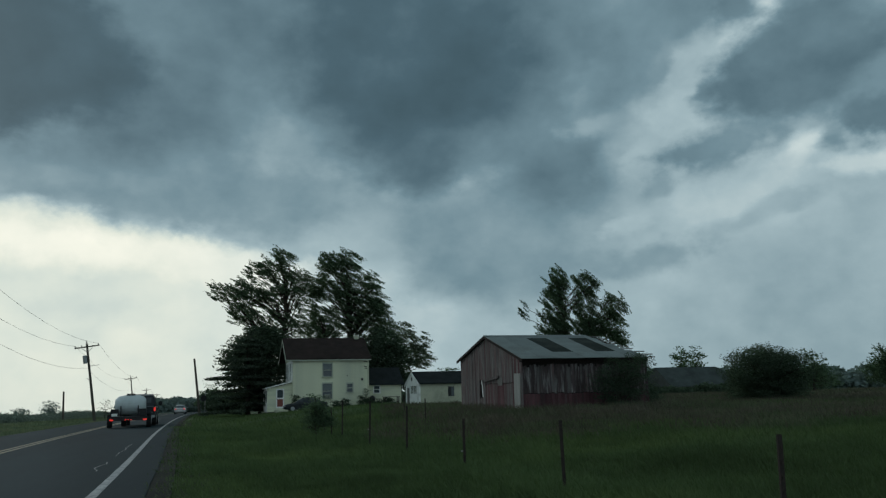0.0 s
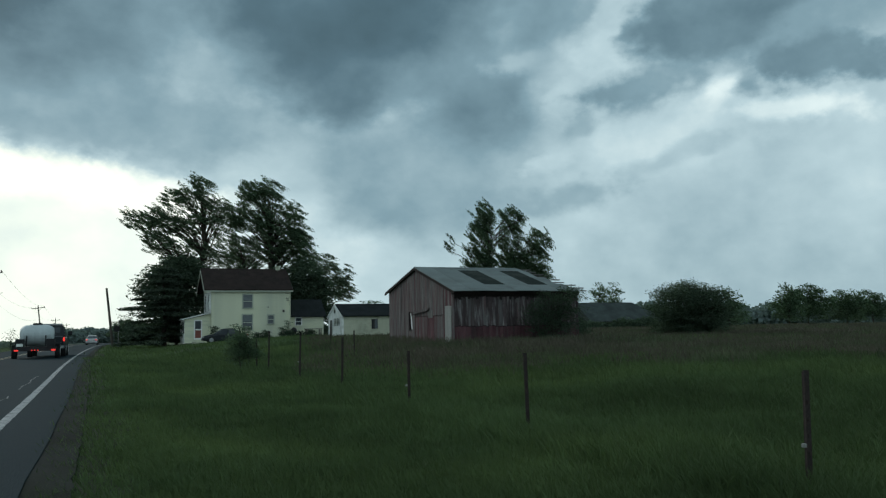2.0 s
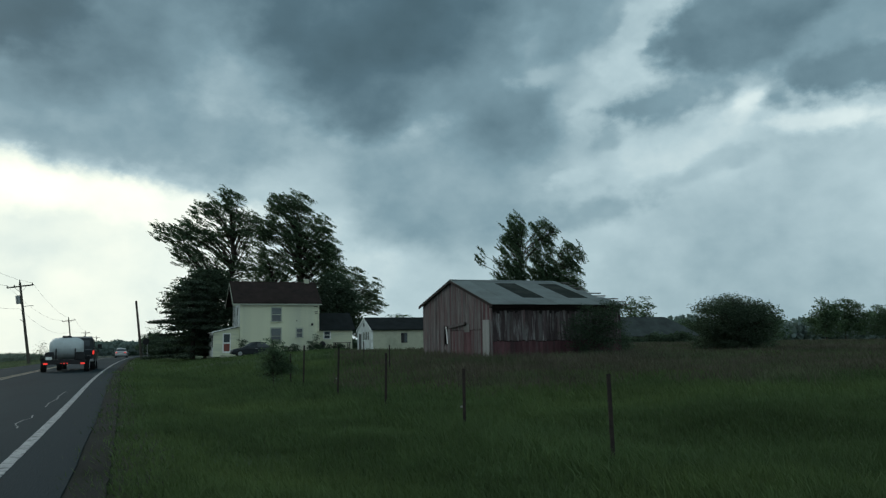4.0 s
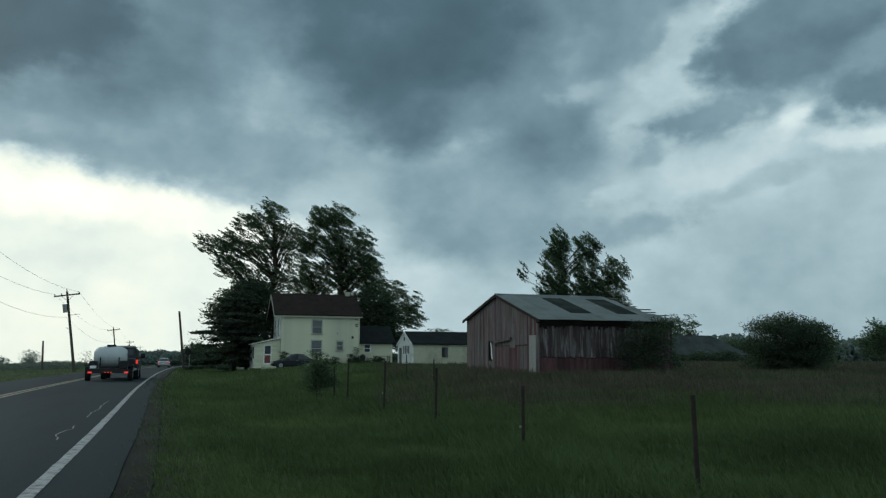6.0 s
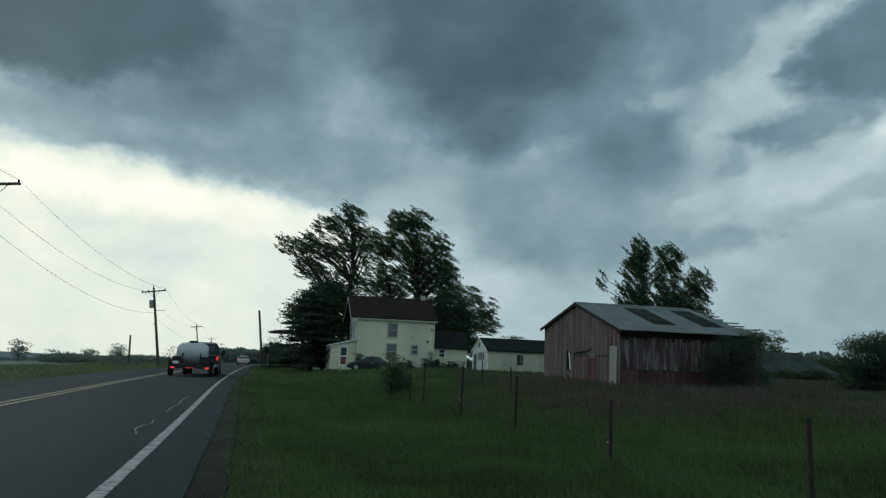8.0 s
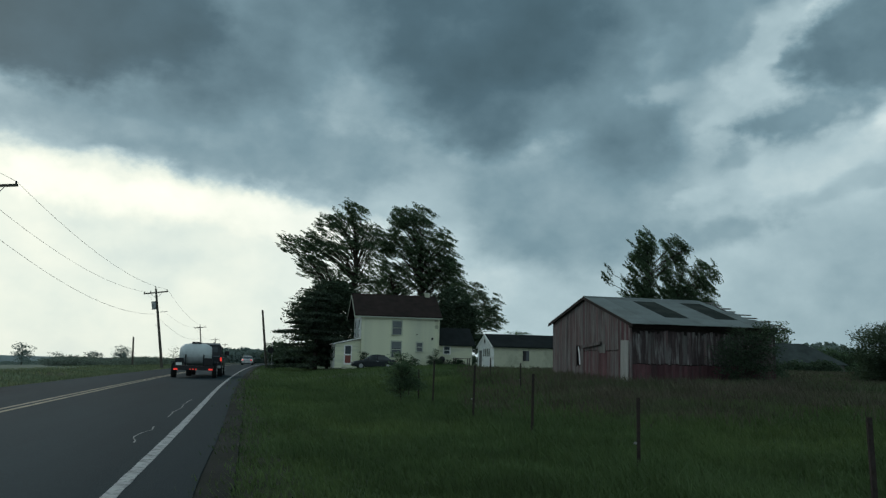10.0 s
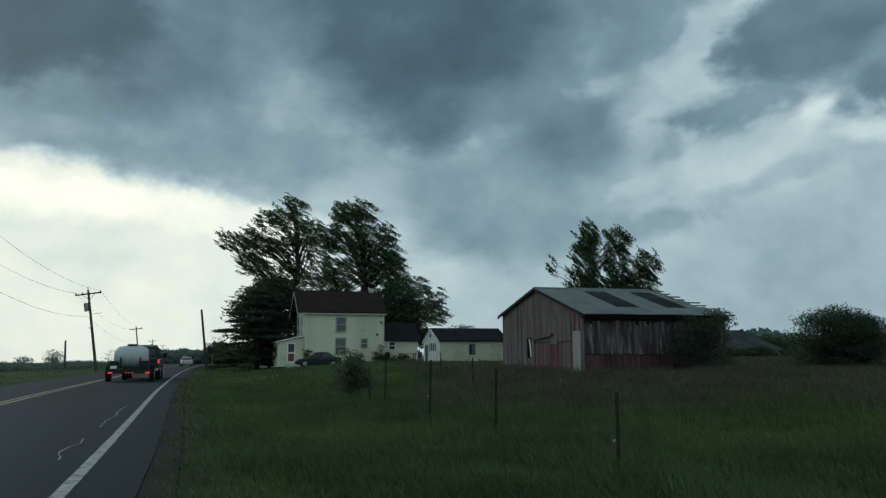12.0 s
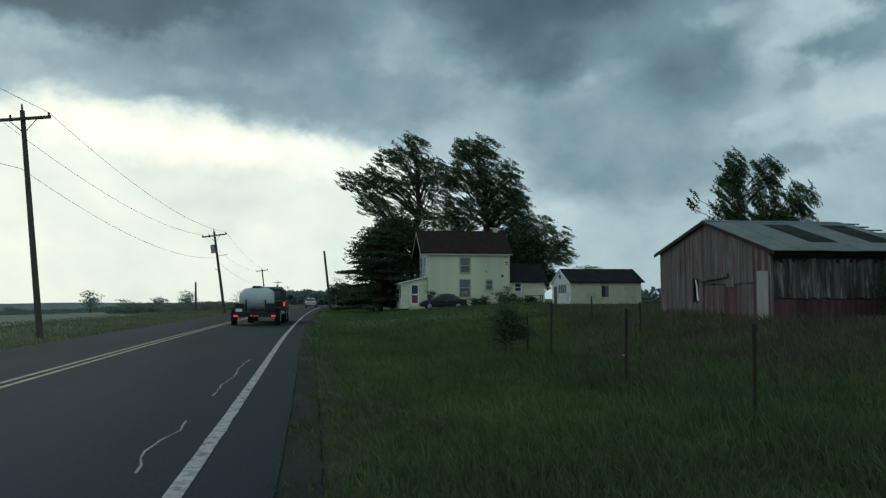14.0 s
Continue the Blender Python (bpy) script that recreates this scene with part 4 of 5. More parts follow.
def build_tree(name, label, base, lobes, seed, mat="leaf", trunk_r=0.35, per=26, size=0.45, clump=(0.9, 1.7), density=0.05,
               wind=(-1, 0, 0.3), category="tree", stems=None, group="", blown=0.0):
    """lobes: (x, y, z, rx, ry, rz), crown masses relative to the base. A limb reaches each clump of leaves."""
    rnd = random.Random(seed)
    root = thing(name, label, category, group, loc=base)
    centres = []
    stems = stems or [(0, 0)]
    tops, woods = [], [bmesh.new() for _ in stems]
    for wood, (sx, sy) in zip(woods, stems):
        near = max(lobes, key=lambda l: -abs(l[0] - sx * 3))
        top = Vector((near[0] * 0.8, near[1] * 0.8, near[2]))
        foot = Vector((sx, sy, -0.3))
        mid = foot.lerp(top, 0.45) + Vector((sx * 0.2, 0, 0))
        limb(wood, foot, mid, trunk_r, trunk_r * 0.7, rnd, 0.0, 3, 8)
        limb(wood, mid, top, trunk_r * 0.7, trunk_r * 0.22, rnd, 0.03, 4, 7)
        tops.append((foot, mid, top))
    for lx, ly, lz, rx, ry, rz in lobes:
        count = max(6, int(density * 70 * (rx * ry * rz) ** 0.67))
        for i in range(count):
            while True:
                p = Vector((rnd.uniform(-1, 1), rnd.uniform(-1, 1), rnd.uniform(-1, 1)))
                if 0.25 < p.length < 1:
                    break
            c = Vector((lx + p.x * rx, ly + p.y * ry, lz + p.z * rz))
            centres.append((c, rnd.uniform(*clump)))
            pick = min(range(len(tops)), key=lambda k: (tops[k][2] - c).length)
            (foot, mid, top), wood = tops[pick], woods[pick]
            if i % (6 if blown else 3) == 0:
                t = min(max((c.z - mid.z) / max(top.z - mid.z, 0.1) - 0.45, 0.0), 0.95)
                start = mid.lerp(top, t) if c.z > mid.z * 0.9 else foot.lerp(mid, 0.8)
                limb(wood, start, c, trunk_r * 0.16, 0.02, rnd, 0.10, 3, 4)
    for wood in woods:
        part("trunk", wood, "bark", root)
    if blown:
        # sprays trail from each clump down the wind, thinning to the tip
        w = Vector(wind).normalized()
        trail = []
        for c, r in centres:
            reach = blown * rnd.uniform(0.5, 1.4)
            lift = rnd.uniform(-0.25, 0.35)
            for k, q in ((1, 0.72), (2, 0.5), (3, 0.32)):
                trail.append((c + w * (r * reach * k) + Vector((0, rnd.uniform(-0.2, 0.2) * r, lift * r * k)), r * q))
        heavy = [(c + Vector((rnd.gauss(0, 0.25), rnd.gauss(0, 0.25), rnd.gauss(0, 0.15))) * r, r) for c, r in centres if int(c.x * 7 + c.z * 5) % 3 == 0]
        centres = [(c, r * 0.85) for c, r in centres] + trail + heavy
    v, f = leaf_cloud(rnd, [(tuple(c), r) for c, r in centres], per, size, wind, 3.6 if blown else 2.8, 0.0, 1.9 if blown else 0.9, 0.42 if blown else 0.55)
    raw("crown", v.tolist(), f.tolist(), mat, root)
    return root


def build_pine(base, height, radius, seed):
    rnd = random.Random(seed)
    root = thing("pine_tree", "dark full pine with drooping boughs beside the house", "tree", loc=base)
    wood = bmesh.new()
    limb(wood, (0, 0, -0.3), (0.2, 0, height * 0.97), 0.3, 0.04, rnd, 0, 6, 8)
    rng = np.random.default_rng(seed)
    V, F, n0 = [], [], 0
    z = 0.6
    while z < height:
        r = radius * (1 - z / height) ** 0.7 * rnd.uniform(0.75, 1.12)
        for k in range(rnd.randint(9, 13)):
            a = rnd.uniform(0, 2 * math.pi)
            L = r * rnd.uniform(0.6, 1.12)
            tip = Vector((math.cos(a) * L, math.sin(a) * L, z - 0.02 * L + rnd.uniform(-0.12, 0.14)))
            start = Vector((0, 0, z + 0.2))
            limb(wood, start, tip, 0.05, 0.012, rnd, -0.05, 3, 4)
            n = int(150 * L)
            t = rng.random((n, 1)) ** 0.7
            p = np.array(start) + (np.array(tip) - np.array(start)) * t + rng.normal(0, 1, (n, 3)) * np.array([0.26, 0.26, 0.07])
            d = np.array((tip - start).normalized()) * 0.7 + rng.normal(0, 0.4, (n, 3))
            d /= np.linalg.norm(d, axis=1, keepdims=True)
            o = np.cross(d, rng.normal(0, 1, (n, 3)))
            o /= np.linalg.norm(o, axis=1, keepdims=True)
            s = rng.uniform(0.2, 0.45, (n, 1))
            V.append(np.stack([p - d * s / 2, p + o * s * 0.14, p + d * s / 2, p - o * s * 0.14], 1).reshape(-1, 3))
            F.append(np.arange(n)[:, None] * 4 + n0 + np.arange(4))
            n0 += 4 * n
        z += rnd.uniform(0.55, 0.95)
    part("trunk", wood, "bark", root)
    raw("foliage", np.concatenate(V).tolist(), np.concatenate(F).tolist(), "needle", root)


def build_trees():
    gz = ground_z
    y = 106.0
    # the two tall trees behind the house
    build_tree("shade_tree", "tall wind-blown tree with an open crown behind the farmhouse", (10.6, y, gz(10, y)),
               [(-6.4, 0, 14.8, 2.2, 2.0, 1.4), (-4.2, 0, 15.4, 1.6, 2.0, 1.4), (3.6, 0, 16.4, 0.9, 1.6, 1.9), (-5.0, 0, 12.9, 1.5, 2.0, 0.9), (-3.0, 0, 14.2, 2.4, 2.4, 2.3), (-2.4, 0, 17.8, 1.9, 2, 1.2), (1.0, 0, 19.4, 1.5, 2.0, 1.5), (-0.2, 0, 18.2, 1.8, 2.0, 1.6),
                (1.5, 0, 16.6, 1.9, 2, 2.2), (-0.2, 0, 14.6, 2.3, 2.3, 2.0), (3.0, 0, 14.6, 1.1, 2, 3.2), (-3.4, 0, 11.6, 2.2, 2, 1.2), (0.6, 0, 11.2, 2.6, 2, 1.5), (3.2, 0, 10.6, 1.8, 2, 1.8), (-1.8, 0, 9.6, 2.4, 2, 1.3)], 11,
               "leaf", 0.42, stems=[(-0.5, 0), (0.7, 0.4)], per=84, size=0.30, clump=(0.18, 0.44), density=0.26, wind=(-1, 0, 0.5), blown=0.6)
    build_tree("shade_tree", "tall wind-blown tree with a dense dark crown behind the farmhouse", (18.8, y + 1, gz(18, y)),
               [(-0.8, 0, 18.6, 2.0, 2.2, 1.6), (1.5, 0, 18.9, 1.7, 2.2, 1.5), (-1.0, 0, 15.4, 2.4, 2.4, 2.4), (1.9, 0, 15.2, 2.2, 2.4, 2.8),
                (4.5, 0, 15.6, 1.3, 2, 2.0), (5.4, 0, 13.2, 1.4, 2, 1.8), (4.6, 0, 11.6, 2.2, 2.4, 2.4), (0.8, 0, 11.2, 3.2, 2.6, 2.2), (-2.6, 0, 11.8, 1.4, 2, 1.5), (-3.2, 0, 15.0, 1.0, 1.6, 1.8), (6.4, 0, 10.2, 1.4, 2, 2.2), (-2.4, 0, 9.2, 2.4, 2, 1.8)], 12,
               "leaf", 0.45, stems=[(-0.6, 0), (0.9, 0.3)], per=112, size=0.30, clump=(0.18, 0.48), density=0.30, wind=(-1, 0, 0.6), blown=0.6)
    # lower growth round the house
    build_tree("maple_tree", "dense dark lower tree beside the farmhouse", (8.4, 103.0, gz(8, 103)),
               [(-1.4, 0, 6.6, 3.2, 2.4, 2.6), (1.8, 0, 6.8, 3.0, 2.4, 2.8), (-0.2, 0, 3.4, 4.0, 2.4, 2.6), (0.2, 0, 9.0, 2.6, 2.2, 1.7)], 13,
               "bush", 0.25, per=50, size=0.42, clump=(0.6, 1.1), density=0.16, wind=(-1, 0, 0.1))
    build_tree("maple_tree", "dense dark lower tree behind the house wing", (23.5, 103.0, gz(23, 103)),
               [(-3.0, 0, 6.2, 2.6, 2.2, 2.6), (0.2, 0, 6.8, 2.6, 2.2, 3.2), (-1.0, 0, 3.0, 4.4, 2.2, 2.4), (2.2, 0, 4.2, 2.0, 2, 2.6)], 14,
               "bush", 0.25, per=50, size=0.42, clump=(0.6, 1.1), density=0.16, wind=(-1, 0, 0.1))
    build_tree("poplar_tree", "pale silvery wind-blown tree behind the outbuilding", (27.8, 113.0, gz(29, 113)),
               [(-1.4, 0, 9.0, 2.6, 2.2, 2.6), (1.4, 0, 9.8, 1.8, 2, 1.9), (3.6, 0, 8.4, 1.7, 2, 2.0), (1.4, 0, 6.4, 3.2, 2.2, 2.2), (4.0, 0, 6.2, 1.6, 2, 1.6), (-2.2, 0, 5.2, 2.4, 2, 2.0)], 15,
               "leaf_pale", 0.3, per=84, size=0.30, clump=(0.2, 0.46), density=0.26, wind=(-1, 0, 0.5), blown=0.35)
    build_pine((6.6, 97.0, gz(6, 97)), 9.4, 6.3, 16)
    build_tree("sapling", "small far tree beyond the outbuilding", (41.0, 131, gz(41, 131)), [(0, 0, 5.2, 1.3, 1.3, 0.9), (-0.6, 0, 4.2, 1.6, 1.3, 0.8)], 17,
               "leaf", 0.12, per=24, size=0.45, clump=(0.5, 0.9), density=0.09)
    # behind the barn
    build_tree("twin_poplar", "wind-blown poplar with two crowns behind the barn", (37.5, 75.0, gz(37, 75)),
               [(-1.5, 0, 12.0, 0.9, 1.1, 1.3), (-2.2, 0, 10.6, 1.3, 1.1, 1.5), (-2.3, 0, 8.8, 1.7, 1.1, 1.9), (1.3, 0, 11.4, 1.4, 1.1, 1.5), (1.1, 0, 9.2, 1.7, 1.1, 1.9),
                (4.4, 0, 9.2, 1.3, 1.1, 1.6), (3.8, 0, 7.4, 1.8, 1.1, 1.3), (-0.4, 0, 6.8, 3.4, 1.1, 1.1), (-5.7, 0, 8.8, 0.4, 0.4, 0.7), (-2.4, 0, 7.0, 1.9, 1.1, 1.3), (1.4, 0, 7.0, 1.9, 1.1, 1.3), (4.4, 0, 6.0, 1.3, 1.0, 1.0)], 18,
               "leaf", 0.3, stems=[(-0.7, 0), (0.8, 0.2)], per=210, size=0.24, clump=(0.18, 0.38), density=0.46, wind=(-1, 0, 1.0), blown=0.75)
    # brush beside the barn
    build_tree("bush", "dense dark bush hanging against the end of the barn", (17.7, 31.6, gz(17.7, 31.6)),
               [(0.0, 0, 1.55, 0.75, 0.4, 0.65), (0.7, 0, 1.85, 0.6, 0.4, 0.6), (-0.7, 0, 1.25, 0.6, 0.4, 0.65), (0.8, 0.2, 1.1, 0.6, 0.4, 0.8), (0.0, 0, 0.6, 1.1, 0.4, 0.6), (1.2, 0.2, 2.15, 0.35, 0.3, 0.4)], 19,
               "bush", 0.035, per=700, size=0.085, clump=(0.2, 0.36), density=0.9, category="bush", wind=(-1, 0, 0.4))
    build_tree("bush", "dark brush grown up behind the open end of the barn", (20.45, 34.6, gz(20.45, 34.6)),
               [(0.0, 0, 1.2, 0.65, 0.9, 0.9), (-0.1, 0.3, 2.0, 0.45, 0.7, 0.45), (0.1, 0, 0.5, 0.8, 1.0, 0.5), (0.4, 0.8, 0.8, 0.7, 0.8, 0.7)], 20,
               "bush", 0.035, per=420, size=0.09, clump=(0.2, 0.36), density=0.8, category="bush", wind=(-1, 0, 0.4))
    build_tree("round_bush", "large round dark bush in the meadow", (31.2, 39.3, gz(31.2, 39.3)),
               [(0.2, 0, 2.15, 1.8, 1.5, 1.05), (-0.9, 0, 1.75, 1.3, 1.5, 1.25), (1.3, 0, 1.65, 1.3, 1.5, 1.25), (1.6, 0, 0.7, 1.0, 1.3, 0.9), (-1.3, 0, 0.7, 1.0, 1.3, 0.8), (0.1, 0, 0.7, 1.8, 1.3, 0.9)], 21,
               "bush", 0.10, per=330, size=0.13, clump=(0.3, 0.58), density=0.55, category="bush", wind=(-1, 0, 0.2))
    build_tree("hedge_tree", "dark tree beside the round bush", (48.3, 55.0, gz(48, 55)), [(0, 0, 2.4, 1.2, 1.2, 1.1), (0.5, 0, 1.3, 1.3, 1.2, 1.0)], 22,
               "leaf", 0.12, per=90, size=0.26, clump=(0.45, 0.8), density=0.2, wind=(-1, 0, 0.2))
    for i, (x, yy, w, hgt) in enumerate(((73.4, 112, 0.9, 7.4), (76.9, 113, 0.5, 7.6), (113, 112, 3.4, 7.4), (122, 116, 6, 7.8), (134, 118, 6, 6.8), (56, 108, 4, 4.4), (65, 108, 5, 4.0), (85, 112, 5, 3.6), (101, 116, 5, 4.2), (146, 122, 7, 7.0))):
        build_tree("hedgerow_tree", "tree in the far hedgerow", (x, yy, gz(x, yy)),
                   [(0, 0, hgt * 0.72, w * 0.7, 1.6, hgt * 0.26), (w * 0.4, 0, hgt * 0.45, w * 0.8, 1.6, hgt * 0.3), (-w * 0.4, 0, hgt * 0.4, w * 0.8, 1.6, hgt * 0.3)], 40 + i,
                   "leaf", 0.15, per=40, size=0.42, clump=(0.6, 1.0), density=0.14, group="far hedgerow trees")


build_trees()


# ---- poles, posts and wires ----
def utility_pole(base, top, arm=1.15, transformer=False, group="roadside utility poles", label="leaning wooden utility pole with a crossarm"):
    b, t = Vector(base), Vector(top)
    root = thing("utility_pole", label, "utility pole", group, loc=base)
    d = t - b
    axis = d.normalized()
    part("shaft", tube(bmesh.new(), (0, 0, -0.4), d, 0.14, 0.095, 10), "pole", root)
    side = Vector((1, 0, 0)) - axis * axis.x
    side.normalize()
    c = d - axis * 0.35
    m = Matrix((side, axis.cross(side), axis)).transposed().to_4x4()
    m.translation = c
    cross = part("crossarm", boxed(-arm, arm, -0.16, -0.06, -0.06, 0.06, bevel=0.01, m=m), "pole", root)
    for s in (-1, -0.45, 0.95):
        p = c + side * arm * s * 0.95
        bm = tube(bmesh.new(), p + axis * 0.06, p + axis * 0.22, 0.05, 0.035, 6)
        part("insulator", bm, "black", cross)
    part("insulator", tube(bmesh.new(), d, d + axis * 0.28, 0.05, 0.03, 6), "black", root)
    for s in (-1, 1):
        part("brace", tube(bmesh.new(), c + side * arm * 0.5 * s, c - axis * 0.55, 0.018, 0.018, 4), "steel", root)
    if transformer:
        p = d - axis * 1.9 - side * 0.3
        part("transformer", tube(bmesh.new(), p, p + axis * 0.75, 0.2, 0.2, 12), "steel", root, "grey drum transformer")
        part("bracket", tube(bmesh.new(), d - axis * 2.2, d - axis * 2.2 + side * 0.9, 0.025, 0.02, 5), "steel", root)
        part("cable_loop", tube(bmesh.new(), d - axis * 3.6, d - axis * 3.3 - side * 0.35, 0.03, 0.02, 5), "wire", root)
    return c + b, side * arm


def wire(a, b, sag, label, r=0.007):
    a, b = Vector(a), Vector(b)
    n, rings = 14, []
    for i in range(n + 1):
        t = i / n
        p = a.lerp(b, t)
        p.z -= sag * 4 * t * (1 - t)
        rings.append([(p.x - r, p.y, p.z), (p.x, p.y, p.z + r), (p.x + r, p.y, p.z), (p.x, p.y, p.z - r)])
    bm = loft(bmesh.new(), rings)
    return tagged(part("overhead_wire", bm, "wire"), label, "wire", "overhead wires")


def build_poles():
    def gz(x, y):
        return ground_z(x, y)
    spots = [((-11.0, 44, -0.3), (-11.95, 44, 8.8), False), ((-8.3, 85, -0.2), (-9.4, 85, 7.3), True),
             ((-9.5, 165, -0.4), (-10.4, 165, 6.9), False), ((-11.5, 258, -0.8), (-11.8, 258, 6.6), True),
             ((-12.0, 350, -1.0), (-12.1, 350, 6.6), False), ((-12.8, 440, -1.2), (-12.9, 440, 6.4), False), ((-12.4, -14, -0.2), (-12.0, -14, 8.6), False)]
    ends = []
    for b, t, tr in spots:
        ends.append(utility_pole(b, t, 1.1, tr, label="leaning wooden utility pole with crossarm and drum transformer" if tr else "wooden utility pole with a crossarm"))
    order = [6, 0, 1, 2, 3, 4, 5]
    for i, j in zip(order, order[1:]):
        (ca, sa), (cb, sb) = ends[i], ends[j]
        for s in (-0.95, 0.9):
            wire(ca + sa * s + Vector((0, 0, 0.2)), cb + sb * s + Vector((0, 0, 0.2)), 0.9, "thin dark power line between the poles", 0.010)
        wire(ca + Vector((0, 0, -2.0)), cb + Vector((0, 0, -2.0)), 1.0, "thin dark telephone line between the poles", 0.010)
    p = thing("bare_pole", "leaning bare wooden pole beside the road", "pole", loc=(1.5, 110, gz(1.5, 110)))
    part("shaft", tube(bmesh.new(), (0, 0, -0.3), (-0.87, 0, 7.1 - gz(1.5, 110)), 0.17, 0.12, 10), "pole", p)
    part("ground_wire", tube(bmesh.new(), (0.15, -0.1, 0), (0.05, -0.12, 2.6), 0.02, 0.02, 5), "wire", p)
    q = thing("bare_pole", "short bare wooden pole at the edge of the field", "pole", loc=(-14.4, 110, gz(-14.4, 110)))
    part("shaft", tube(bmesh.new(), (0, 0, -0.3), (-0.1, 0, 3.3 - gz(-14.4, 110)), 0.13, 0.1, 8), "pole", q)
    s = thing("round_sign", "small round dark sign on a thin post", "road sign", loc=(2.05, 108.0, gz(2.05, 108)))
    z = 2.07 - gz(2.05, 108)
    part("post", tube(bmesh.new(), (0, 0, -0.2), (0, 0, z + 0.9), 0.035, 0.035, 8), "steel", s)
    part("disc", tube(bmesh.new(), (-0.2, -0.06, z), (-0.2, -0.03, z), 0.38, 0.38, 20), "black", s)


def build_fence():
    rnd = random.Random(3)
    spots = [(4.7, v) for v in (-2.6, 1.6, 5.77, 10.0, 14.0, 18.05, 21.85, 26.2, 28.0, 29.7)] + [(9.1, 32.1), (10.0, 38.8)]
    top = {5.77: 0.68, 10.0: 0.73, 14.0: 0.70, 18.05: 0.92, 21.85: 1.05, 26.2: 1.12}
    for i, (x, y) in enumerate(spots):
        x += rnd.uniform(-0.05, 0.05)
        g = ground_z(x, y)
        h = top.get(y, g + rnd.uniform(0.95, 1.1)) - g
        p = thing("fence_post", "thin rusty steel fence post in tall grass", "fence post", "roadside fence posts", loc=(x, y, g))
        lean = Matrix.Rotation(radians(rnd.uniform(-3.5, 2)), 4, "Y") @ Matrix.Rotation(radians(rnd.uniform(-3, 3)), 4, "X")
        bm = bmesh.new()
        box(bm, -0.023, 0.023, -0.006, 0.006, -0.3, h, m=lean)
        box(bm, -0.006, 0.006, 0.006, 0.034, -0.3, h - 0.01, m=lean)
        part("stake", bm, "rust", p)
        for k in range(int(h / 0.12)):
            part("stud", boxed(-0.008, 0.008, -0.016, -0.006, 0.1 + 0.12 * k, 0.125 + 0.12 * k, m=lean), "rust", p)
        if i % 2 == 0:
            part("insulator", boxed(-0.06, -0.028, -0.014, 0.014, h * 0.42, h * 0.42 + 0.03, bevel=0.005, m=lean), "pale_board", p, "small pale wire clip")


# ---- vehicles ----
def wheel(parent, x, y, z, r, w, out):
    t = part("wheel", tube(bmesh.new(), (x - w / 2, y, z), (x + w / 2, y, z), r, r, 22), "tyre", parent)
    part("rim", tube(bmesh.new(), (x + out * w * 0.5, y, z), (x + out * (w * 0.5 + 0.012), y, z), r * 0.62, r * 0.56, 16), "rim", t)
    return t


def loft(bm, rows):
    """A closed skin through rings of (x, y, z) with the same count."""
    rings = [[bm.verts.new(p) for p in r] for r in rows]
    n = len(rings[0])
    for a, b in zip(rings, rings[1:]):
        for i in range(n):
            bm.faces.new((a[i], a[(i + 1) % n], b[(i + 1) % n], b[i]))
    bm.faces.new(rings[0][::-1])
    bm.faces.new(rings[-1])
    bmesh.ops.recalc_face_normals(bm, faces=bm.faces)
    return bm


def section(y, w, z0, z1, r=0.12, tuck=0.06):
    """One rounded cross-section of a car body."""
    return [(-w + tuck, y, z0), (-w, y, z0 + r), (-w, y, z1 - r * 1.4), (-w + r, y, z1), (w - r, y, z1), (w, y, z1 - r * 1.4), (w, y, z0 + r), (w - tuck, y, z0)]


